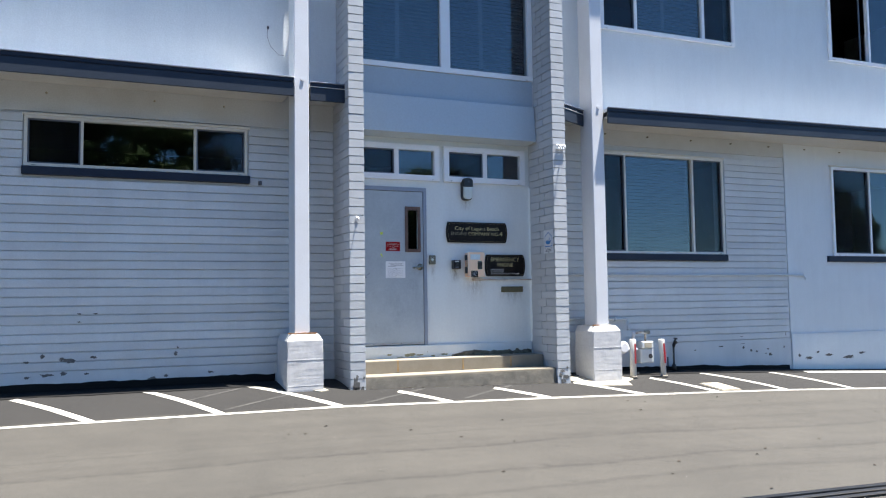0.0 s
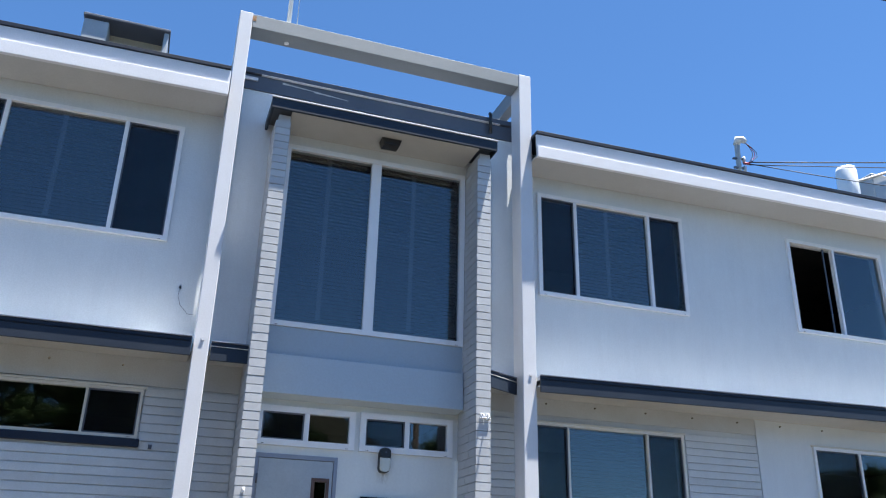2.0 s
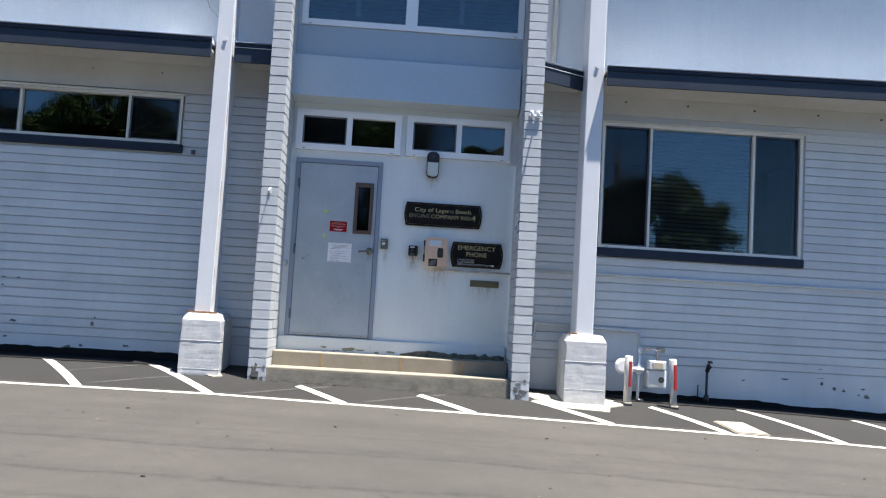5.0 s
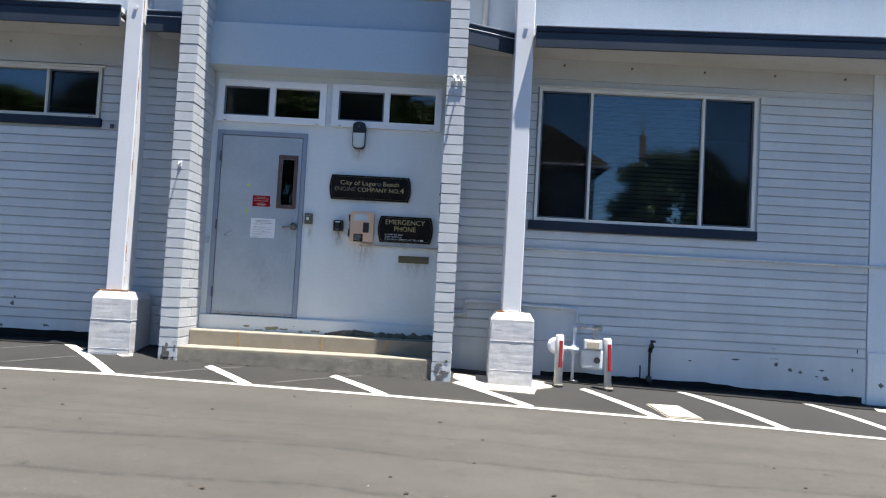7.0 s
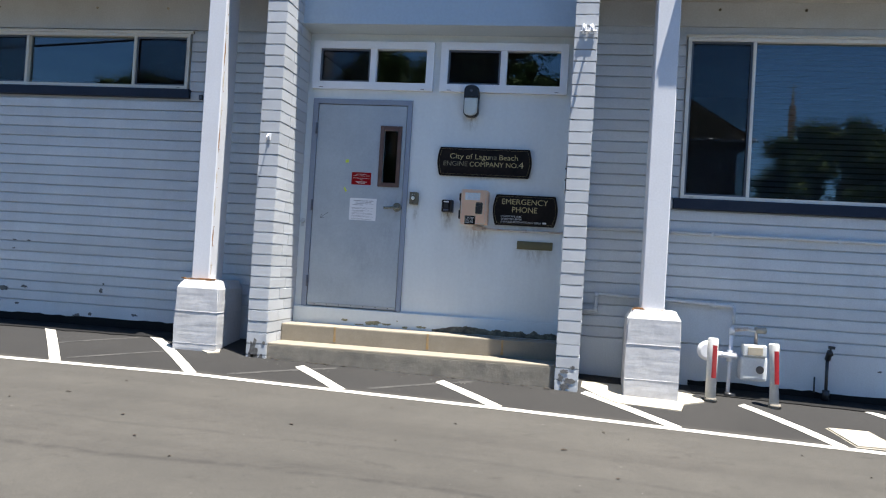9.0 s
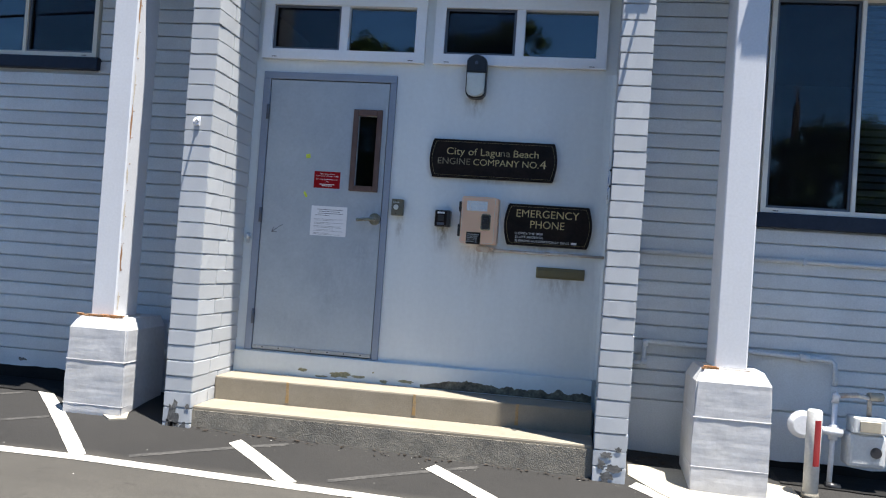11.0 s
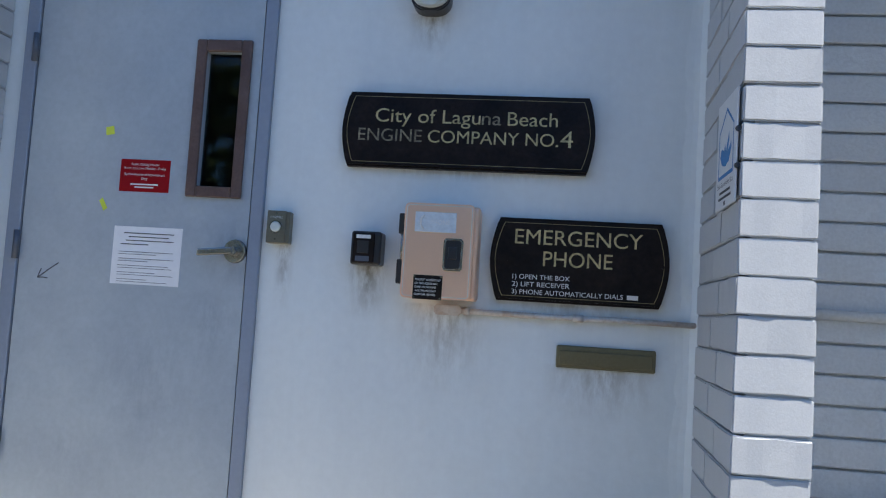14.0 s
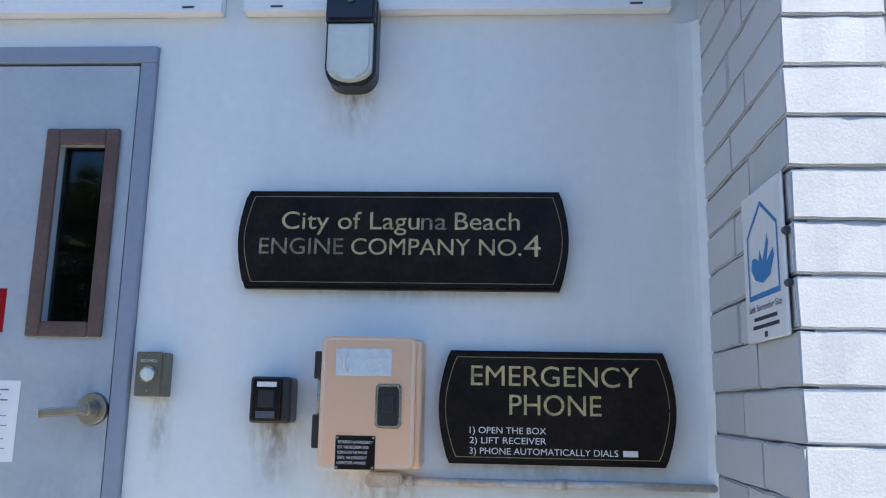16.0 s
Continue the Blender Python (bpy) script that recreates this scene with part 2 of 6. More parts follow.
board_grain(M_plinth)
M_vinyl = paint("white_vinyl", (0.82, 0.83, 0.84), 0.35, 0.03, 60, 0.05, 0.08, (0.5, 0.5, 0.5))
M_cream = paint("cream_aluminium", (0.66, 0.63, 0.55), 0.4, 0.06, 60, 0.1, 0.2, (0.4, 0.36, 0.28))
M_slate = paint("slate_metal", (0.075, 0.09, 0.12), 0.45, 0.1, 60, 0.1, 0.4, (0.14, 0.15, 0.17))
M_door = paint("door_paint", (0.40, 0.452, 0.49), 0.38, 0.05, 50, 0.15, 0.35, (0.2, 0.23, 0.29), scale2=2.4)
stained(M_door, ((3.90, 1.60, 0.16, 0.3, 0.7), (3.83, 1.35, 0.14, 0.4, 0.5), (3.6, 1.2, 0.3, 0.6, 0.35), (3.3, 0.8, 0.3, 0.3, 0.3)), (0.12, 0.14, 0.19), 3.0)
M_frame = paint("door_frame_paint", (0.25, 0.29, 0.36), 0.4, 0.05, 50, 0.15, 0.2, (0.2, 0.22, 0.27))
M_concrete = paint("step_concrete", (0.24, 0.211, 0.163), 0.85, 0.12, 190, 0.18, 0.6, (0.185, 0.156, 0.112), scale2=6.0)
M_rough_concrete = paint("rough_concrete", (0.25, 0.225, 0.18), 0.9, 0.35, 150, 0.45, 0.7, (0.10, 0.093, 0.08), bump_dist=0.012, scale2=5)
M_rust = paint("rust", (0.30, 0.13, 0.045), 0.85, 0.4, 120, 0.8, 0.7, (0.45, 0.3, 0.16), scale2=20)
M_flaked = paint("flaked_paint", (0.62, 0.58, 0.50), 0.7, 0.2, 90, 0.3, 0.6, (0.42, 0.30, 0.17), scale2=14)
M_linepaint = paint("road_paint", (0.465, 0.445, 0.395), 0.7, 0.12, 60, 0.4, 0.25, (0.4, 0.39, 0.37), scale2=4)
M_black = paint("black_plastic", (0.02, 0.02, 0.022), 0.35, 0.1, 80, 0.1, 0.1, (0.05, 0.05, 0.05))
M_roofing = paint("pale_roofing", (0.82, 0.82, 0.81), 0.8, 0.1, 60, 0.2, 0.3)
M_beam = paint("beam_paint", (0.21, 0.235, 0.245), 0.5, 0.06, 60, 0.2, 0.2, (0.36, 0.37, 0.38))
# Near-black: the darkness of unlit rooms is put into this colour.
M_dark = paint("unlit_interior", (0.04, 0.04, 0.042), 0.8, 0.1, 10, 0.0, 0.2)
M_fascia = paint("fascia_paint", (0.022, 0.032, 0.05), 0.5, 0.12, 60, 0.15, 0.4, (0.045, 0.055, 0.07), spec=0.25)
M_cream_pale = paint("pale_cream_frame", (0.76, 0.74, 0.68), 0.4, 0.05, 60, 0.1, 0.3, (0.5, 0.44, 0.34), scale2=5)
M_blind = paint("blind_slat", (0.17, 0.17, 0.18), 0.5, 0.05, 30, 0.0, 0.1)


def glass_material(name, f0, tint):
    m, nt, n, l, b = nodes_of(name)
    n.remove(b)
    tr = n.new("ShaderNodeBsdfTransparent")
    tr.inputs[0].default_value = (*tint, 1)
    gl = n.new("ShaderNodeBsdfGlossy")
    gl.inputs["Roughness"].default_value = 0.0
    lw = n.new("ShaderNodeLayerWeight")
    lw.inputs["Blend"].default_value = 0.5
    pw = n.new("ShaderNodeMath")
    pw.operation = 'POWER'
    pw.inputs[1].default_value = 5.0
    l.new(lw.outputs["Facing"], pw.inputs[0])
    fr = n.new("ShaderNodeMath")                 # gloss rises towards grazing
    fr.operation = 'MULTIPLY_ADD'
    fr.inputs[1].default_value, fr.inputs[2].default_value = 1 - f0, f0
    l.new(pw.outputs[0], fr.inputs[0])
    mx = n.new("ShaderNodeMixShader")
    l.new(fr.outputs[0], mx.inputs[0])
    l.new(tr.outputs[0], mx.inputs[1])
    l.new(gl.outputs[0], mx.inputs[2])
    l.new(mx.outputs[0], n["Material Output"].inputs[0])
    return m


M_glass = glass_material("window_glass", 0.085, (0.74, 0.78, 0.80))
M_wired = glass_material("wired_glass", 0.03, (0.5, 0.54, 0.52))


def ground_material():
    m, nt, n, l, b = nodes_of("asphalt")
    geo = n.new("ShaderNodeNewGeometry")
    sep = n.new("ShaderNodeSeparateXYZ")
    l.new(geo.outputs["Position"], sep.inputs[0])

    def noise_tex(scale, detail=4, vec=None, rough=0.6):
        t = n.new("ShaderNodeTexNoise")
        t.inputs["Scale"].default_value, t.inputs["Detail"].default_value, t.inputs["Roughness"].default_value = scale, detail, rough
        l.new(vec or geo.outputs["Position"], t.inputs["Vector"])
        return t

    def ramp(src, p0, c0, p1, c1):
        r = n.new("ShaderNodeValToRGB")
        r.color_ramp.elements[0].position, r.color_ramp.elements[1].position = p0, p1
        r.color_ramp.elements[0].color, r.color_ramp.elements[1].color = (*c0, 1), (*c1, 1)
        l.new(src, r.inputs[0])
        return r

    def mix(fac, a, c, kind='MIX'):
        x = n.new("ShaderNodeMix")
        x.data_type, x.blend_type = 'RGBA', kind
        if isinstance(fac, float):
            x.inputs[0].default_value = fac
        else:
            l.new(fac, x.inputs[0])
        l.new(a, x.inputs[6])
        l.new(c, x.inputs[7])
        return x.outputs[2]

    edge = noise_tex(2.0, 3)
    # the newer black strip along the wall begins at the long white line
    ma = n.new("ShaderNodeMath")
    ma.operation = 'MULTIPLY_ADD'
    ma.inputs[1].default_value = 0.12
    l.new(edge.outputs[0], ma.inputs[0])
    l.new(sep.outputs["Y"], ma.inputs[2])
    st = n.new("ShaderNodeMapRange")
    st.inputs["From Min"].default_value, st.inputs["From Max"].default_value = 8.70, 8.80
    l.new(ma.outputs[0], st.inputs["Value"])
    big = noise_tex(0.55, 5)
    road = ramp(big.outputs[0], 0.3, (0.043, 0.0397, 0.0337), 0.7, (0.055, 0.0507, 0.043))
    strip = ramp(big.outputs[0], 0.3, (0.0095, 0.0088, 0.008), 0.7, (0.0165, 0.0152, 0.0138))
    # long faint streaks along the road
    mp = n.new("ShaderNodeMapping")
    mp.inputs["Scale"].default_value = (0.05, 1.6, 0.3)
    l.new(geo.outputs["Position"], mp.inputs["Vector"])
    streak = noise_tex(2.2, 5, mp.outputs[0])
    sr = ramp(streak.outputs[0], 0.36, (0.62, 0.60, 0.59), 0.52, (1, 1, 1))
    road_c = mix(0.3, road.outputs[0], sr.outputs[0], 'MULTIPLY')
    # dark wavering lines and bands along the road: (y, half width, depth of tone)
    wob = noise_tex(0.5, 4)
    fray = noise_tex(9.0, 5, rough=0.7)
    for y0, hw, tone in ((6.40, 0.045, 0.5), (6.46, 0.16, 0.2), (5.50, 0.05, 0.5), (5.58, 0.2, 0.2), (7.02, 0.05, 0.28), (4.98, 0.06, 0.35), (3.2, 0.2, 0.3), (7.55, 0.3, 0.14)):
        a1 = n.new("ShaderNodeMath")
        a1.operation = 'MULTIPLY_ADD'
        a1.inputs[1].default_value = 0.5
        l.new(wob.outputs[0], a1.inputs[0])
        l.new(sep.outputs["Y"], a1.inputs[2])
        a2 = n.new("ShaderNodeMath")
        a2.operation = 'SUBTRACT'
        a2.inputs[1].default_value = y0 + 0.25
        l.new(a1.outputs[0], a2.inputs[0])
        a3 = n.new("ShaderNodeMath")
        a3.operation = 'ABSOLUTE'
        l.new(a2.outputs[0], a3.inputs[0])
        fall = n.new("ShaderNodeMapRange")
        fall.inputs["From Min"].default_value, fall.inputs["From Max"].default_value = 0.15 * hw, hw
        fall.inputs["To Min"].default_value, fall.inputs["To Max"].default_value = tone, 0.0
        l.new(a3.outputs[0], fall.inputs["Value"])
        a4 = n.new("ShaderNodeMath")
        a4.operation = 'MULTIPLY'
        l.new(fall.outputs[0], a4.inputs[0])
        fr = n.new("ShaderNodeMapRange")
        fr.inputs["From Min"].default_value, fr.inputs["From Max"].default_value = 0.32, 0.55
        l.new(fray.outputs[0], fr.inputs["Value"])
        l.new(fr.outputs[0], a4.inputs[1])
        dk = n.new("ShaderNodeMix")
        dk.data_type = 'RGBA'
        l.new(a4.outputs[0], dk.inputs[0])
        l.new(road_c, dk.inputs[6])
        dk.inputs[7].default_value = (0.016, 0.014, 0.012, 1)
        road_c = dk.outputs[2]
    base = mix(st.outputs[0], road_c, strip.outputs[0])
    blot = noise_tex(2.1, 7, rough=0.72)
    bl = ramp(blot.outputs[0], 0.38, (0.90, 0.90, 0.90), 0.62, (1.06, 1.055, 1.05))
    base = mix(1.0, base, bl.outputs[0], 'MULTIPLY')
    grit = noise_tex(120, 3, rough=0.75)
    gr = ramp(grit.outputs[0], 0.32, (0.62, 0.62, 0.62), 0.70, (1.34, 1.34, 1.34))
    base = mix(1.0, base, gr.outputs[0], 'MULTIPLY')
    # oil spots, grit and pale specks
    spot = noise_tex(5.5, 6, rough=0.75)
    sp = ramp(spot.outputs[0], 0.29, (0.45, 0.43, 0.41), 0.40, (1, 1, 1))
    base = mix(0.8, base, sp.outputs[0], 'MULTIPLY')
    vor = n.new("ShaderNodeTexVoronoi")
    vor.inputs["Scale"].default_value = 4.3
    l.new(geo.outputs["Position"], vor.inputs["Vector"])
    vr = ramp(vor.outputs["Distance"], 0.016, (1, 1, 1), 0.032, (0, 0, 0))
    speck = n.new("ShaderNodeMix")
    speck.data_type = 'RGBA'
    l.new(vr.outputs[0], speck.inputs[0])
    l.new(base, speck.inputs[6])
    speck.inputs[7].default_value = (0.16, 0.155, 0.145, 1)
    base = speck.outputs[2]
    l.new(base, b.inputs["Base Color"])
    b.inputs["Roughness"].default_value = 0.88
    bp = n.new("ShaderNodeBump")
    bp.inputs["Strength"].default_value, bp.inputs["Distance"].default_value = 0.5, 0.006
    l.new(grit.outputs[0], bp.inputs["Height"])
    l.new(bp.outputs[0], b.inputs["Normal"])
    return m


M_ground = ground_material()

# ---- ground ----
def build_ground():
    xs = [-400, -150, -60, -30, -14] + [-13 + 0.5 * i for i in range(74)] + [30, 60, 150, 400]
    ys = [-400, -150, -60, -30, -14, -8, -4, 0, 2, 4, 5, 6, 7, 7.5, 8, 8.3, 8.55, *[8.68 + 0.06 * i for i in range(20)], 9.87, 12, 18, 30, 80, 400]
    bm = bmesh.new()
    vs = [[bm.verts.new((x, y, ground_z(x, y))) for y in ys] for x in xs]
    for i in range(len(xs) - 1):
        for k in range(len(ys) - 1):
            f = bm.faces.new((vs[i][k], vs[i + 1][k], vs[i + 1][k + 1], vs[i][k + 1]))
            f.smooth = True
    return setting("ground", bm, M_ground, "grey worn asphalt road with a black asphalt strip", "road")


build_ground()

# ---- building shell ----
LW, EW, UW = 9.87, 9.90, 9.72       # faces of the lower wall, the entry wall and the upper wall
BK = 0.22                           # wall thickness
XL, XR, YB = -9.0, 16.0, 17.0       # ends and back of the building
W1 = (-0.82, 1.63, 2.58, 3.155)
W2 = (6.59, 9.045, 1.69, 3.195)
W3 = (11.36, 13.25, 1.69, 3.2)
UL = (-1.10, 1.615, 4.98, 6.60)
UR = (6.71, 9.24, 4.98, 6.60)
UF = (11.28, 13.29, 4.98, 6.60)
CW = (2.95, 5.56, 4.075, 6.65)
T1 = (2.955, 4.19, 2.63, 3.112)
T2 = (4.255, 5.497, 2.63, 3.118)
DO = (2.98, 4.0, 0.45, 2.535)
PL, PR = (2.718, 2.912), (5.55, 5.752)   # brick piers in x
PF = 9.19                              # their front
COURSE = 0.1028

# backing walls; the courses stand 12 mm proud of them
setting("wall_lower_left", holed(XL, PL[0], -0.3, 3.62, LW + 0.022, LW + BK, [W1]), M_block, "painted block wall with thin recessed joints", "wall")
setting("wall_lower_right", holed(PR[1], 10.345, -0.45, 3.62, LW + 0.022, LW + BK, [W2]), M_block, "painted block wall with thin recessed joints", "wall")
setting("wall_lower_far", holed(10.345, XR, -0.5, 3.62, LW - 0.005, LW + BK, [W3]), M_stucco, "pale blue-grey plastered wall", "wall")
setting("wall_entry", holed(PL[0], PR[1], -0.3, 3.62, EW, EW + BK - 0.03, [T1, T2, DO]), M_entry, "smooth grey-blue plastered entry wall", "wall")
setting("wall_upper_left", holed(XL, PL[0] + 0.1, 3.63, 7.26, UW, UW + BK, [UL]), M_stucco, "blue-grey stucco upper wall, paled for bounced light", "wall")
setting("wall_upper_right", holed(PR[1] - 0.1, XR, 3.63, 7.26, UW, UW + BK, [UR, UF]), M_stucco, "blue-grey stucco upper wall, paled for bounced light", "wall")
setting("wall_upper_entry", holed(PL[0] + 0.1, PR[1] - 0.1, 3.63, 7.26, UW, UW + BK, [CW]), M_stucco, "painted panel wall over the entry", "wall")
setting("wall_back", box(XL, XR, YB, YB + BK, -0.5, 7.26), M_stucco, "plain back wall", "wall")
setting("wall_west", box(XL - BK, XL, LW, YB + BK, -0.5, 7.26), M_stucco, "plain end wall", "wall")
setting("wall_east", box(XR, XR + BK, LW, YB + BK, -0.5, 7.26), M_stucco, "plain end wall", "wall")
# Floors, ceiling and partitions are added to close dark rooms behind the panes.
setting("floor_ground", box(XL, XR, LW + BK, YB, 0.25, 0.44), M_dark, "added inner floor, near-black for an unlit room", "floor")
setting("floor_upper", box(XL, XR, EW + BK, YB, 3.40, 3.62), M_dark, "added inner floor, near-black for an unlit room", "floor")
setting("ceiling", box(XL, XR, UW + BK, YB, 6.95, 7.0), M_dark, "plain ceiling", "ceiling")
setting("partition_left", box(2.4, 2.5, LW + BK, YB, 0.45, 6.94), M_dark, "added inner partition, near-black for an unlit room", "wall")
setting("partition_right", box(6.0, 6.1, LW + BK, YB, 0.45, 6.94), M_dark, "added inner partition, near-black for an unlit room", "wall")
setting("partition_far", box(10.2, 10.3, LW + BK, YB, 0.45, 6.94), M_dark, "added inner partition, near-black for an unlit room", "wall")
setting("partition_rear", box(XL, XR, 13.4, 13.5, 0.45, 6.94), M_dark, "added inner partition, near-black for an unlit room", "wall")
roof = setting("roof", box(XL - 0.3, XR + 0.3, UW + 0.02, YB + 0.3, 7.0, 7.22), M_navy, "flat dark roof", "roof")

# the panel and the projecting band over the entry
bm = bmesh.new()
sec = [(EW, 3.19), (9.63, 3.215), (9.63, 3.235), (9.66, 3.70), (UW, 3.70)]
ends = [[bm.verts.new((x, y, z)) for y, z in sec] for x in (PL[1], PR[0])]
for k in range(len(sec)):
    q = (k + 1) % len(sec)
    bm.faces.new((ends[0][k], ends[0][q], ends[1][q], ends[1][k]))
bm.faces.new(ends[0])
bm.faces.new(ends[1])
setting("trim_band", bm, paint("band_paint", (0.45, 0.52, 0.575), 0.5, 0.05, 40, 0.2, 0.12, (0.38, 0.43, 0.47)), "grey-blue projecting band over the entry", "trim")
setting("trim_panel", box(PL[1], PR[0], UW - 0.012, UW - 0.001, 3.70, 4.07), paint("panel_paint", (0.36, 0.43, 0.495), 0.45, 0.05, 40, 0.2, 0.12, (0.3, 0.35, 0.41)), "grey-blue panel under the tall window", "trim")


# ---- ledge over the ground floor, and the eaves ----
M_flash = paint("flashing_metal", (0.22, 0.26, 0.34), 0.25, 0.05, 60, 0.1, 0.2)


def ledge(name, x0, x1, yf, zs, label):
    """Navy boxed ledge with a thin metal drip at its top and a pale soffit."""
    e = thing(name, label, "ledge", kind="structure")
    xr = x0 if zs else 0
    part("fascia", box(x0, x1, yf, yf + 0.03, 3.455, 3.618, 0.004, 1, zs, xr), M_fascia, e)
    # On the inner ledges white paints the sunlit glint along this edge.
    part("drip_edge", box(x0, x1, yf - 0.008, yf + 0.03, 3.62, 3.625, 0.0015, 1, zs, xr), M_vinyl if "inner" in name else M_fascia, e, "thin metal drip edge, white on inner ledges as a sunlit glint")
    part("upper_fascia", box(x0, x1, yf + 0.002, yf + 0.03, 3.627, 3.672, 0.006, 1, zs, xr), M_navy, e, "navy upper fascia board")
    part("flashing", box(x0, x1, yf - 0.016, yf + 0.03, 3.674, 3.684, 0.003, 1, zs, xr), M_flash, e, "thin bright metal drip edge")
    # Unseen from below; kept pale to bounce light onto the upper wall.
    part("ledge_top", box(x0, x1, yf + 0.03, UW - 0.001, 3.62, 3.668, 0.0, 1, zs, xr), M_roofing, e, "pale top of the ledge, bouncing light up the wall")
    part("soffit", box(x0, x1, yf + 0.03, LW - 0.006, 3.53, 3.555, 0.0, 1, 0, xr), M_soffit, e, "pale stained soffit board")
    return e


ledge("ledge_left", XL, 2.06, 9.2, 0.0, "navy-painted ledge above the ground floor")
ledge("ledge_inner_left", 2.287, PL[0], 9.33, 0.0, "short navy-painted ledge between post and pier")
lr = ledge("ledge_inner_right", PR[1], 6.256, 9.22, 0.0, "short navy-painted ledge between pier and post")
for o in lr.children:                      # its front runs back towards the post
    for v in o.data.vertices:
        if v.co.y < 9.3:
            v.co.y += 0.28 * (v.co.x - PR[1]) / (6.256 - PR[1])
ledge("ledge_right", 6.462, XR, 9.2, 0.016, "navy-painted ledge above the ground floor")


def eave(name, x0, x1, zr):
    e = thing(name, "white boxed roof eave with a dark metal cap", "eave", kind="structure")
    zs = 0.0125
    part("lower_fascia", box(x0, x1, 9.08, 9.14, 6.85, 7.03, 0.006, 1, zs, zr), M_white, e)
    part("upper_fascia", box(x0, x1, 9.115, 9.15, 7.03, 7.235, 0.004, 1, zs, zr), M_white, e)
    part("cap", box(x0, x1, 9.09, 9.8, 7.24, 7.29, 0.004, 1, zs, zr), M_navy, e, "dark metal roof edge")
    part("soffit", box(x0, x1, 9.142, UW - 0.003, 6.865, 6.89, 0, 1, zs, zr), M_eave_soffit, e, "soffit with its shade put into the grey")
    return e


eave("eave_left", XL, 2.07, 2.0)
eave("eave_right", 6.44, 14.2, 6.5)

# parapet over the entry
setting("parapet_wall", box(2.08, 6.42, UW + 0.001, UW + 0.2, 6.96, 7.388), M_stucco, "painted wall head under the parapet", "wall")
setting("parapet", box(2.08, 6.42, UW - 0.02, UW + 0.2, 7.39, 7.62), M_slate, "grey-blue metal parapet over the entry", "parapet")
setting("parapet_line", box(2.5, 6.1, UW - 0.062, UW + 0.2, 7.622, 7.632, 0.002), M_vinyl, "thin bright metal edge under the parapet cap", "trim")
setting("parapet_cap", box(2.08, 6.42, UW - 0.055, UW + 0.22, 7.634, 7.71, 0.004), M_slate, "dark metal parapet cap", "trim")
for k, (xa, xb, za, zb) in enumerate(((2.80, 3.30, 7.575, 7.545), (3.25, 3.75, 7.54, 7.51))):
    bm = bmesh.new()
    rows = []
    for u in np.linspace(0, 1, 14):
        w = 0.014 * (1 - 0.7 * u) * (1 + 0.5 * noise.noise((u * 6, k, 0)))
        x, z = xa + (xb - xa) * u, za + (zb - za) * u
        rows.append([bm.verts.new((x, UW - 0.0225, z - w)), bm.verts.new((x, UW - 0.0225, z + w))])
    for p, q in zip(rows, rows[1:]):
        bm.faces.new((p[0], q[0], q[1], p[1]))
    part("paint_smear", bm, M_soffit, bpy.data.objects["parapet"], "pale smear of paint")
can = thing("canopy", "slim slate-blue metal canopy over the tall window", "canopy", kind="structure")
part("fascia", box(2.63, 5.80, 9.06, 9.10, 6.79, 6.94, 0.004), M_fascia, can)
# The white colour paints a sunlit glint on the canopy's top edge.
part("flashing", box(2.62, 5.81, 9.045, 9.12, 6.942, 6.958, 0.003), M_vinyl, can, "thin bright metal edge")
part("roof_sheet", box(2.63, 5.80, 9.102, UW - 0.022, 6.88, 6.93), M_slate, can)
part("side_fascia", box(2.63, 2.665, 9.102, UW - 0.022, 6.79, 6.878), M_fascia, can)
part("side_fascia", box(5.785, 5.80, 9.102, UW - 0.022, 6.79, 6.878), M_fascia, can)
part("soffit", box(PL[1], PR[0], 9.102, UW - 0.003, 6.80, 6.82), M_soffit, can)


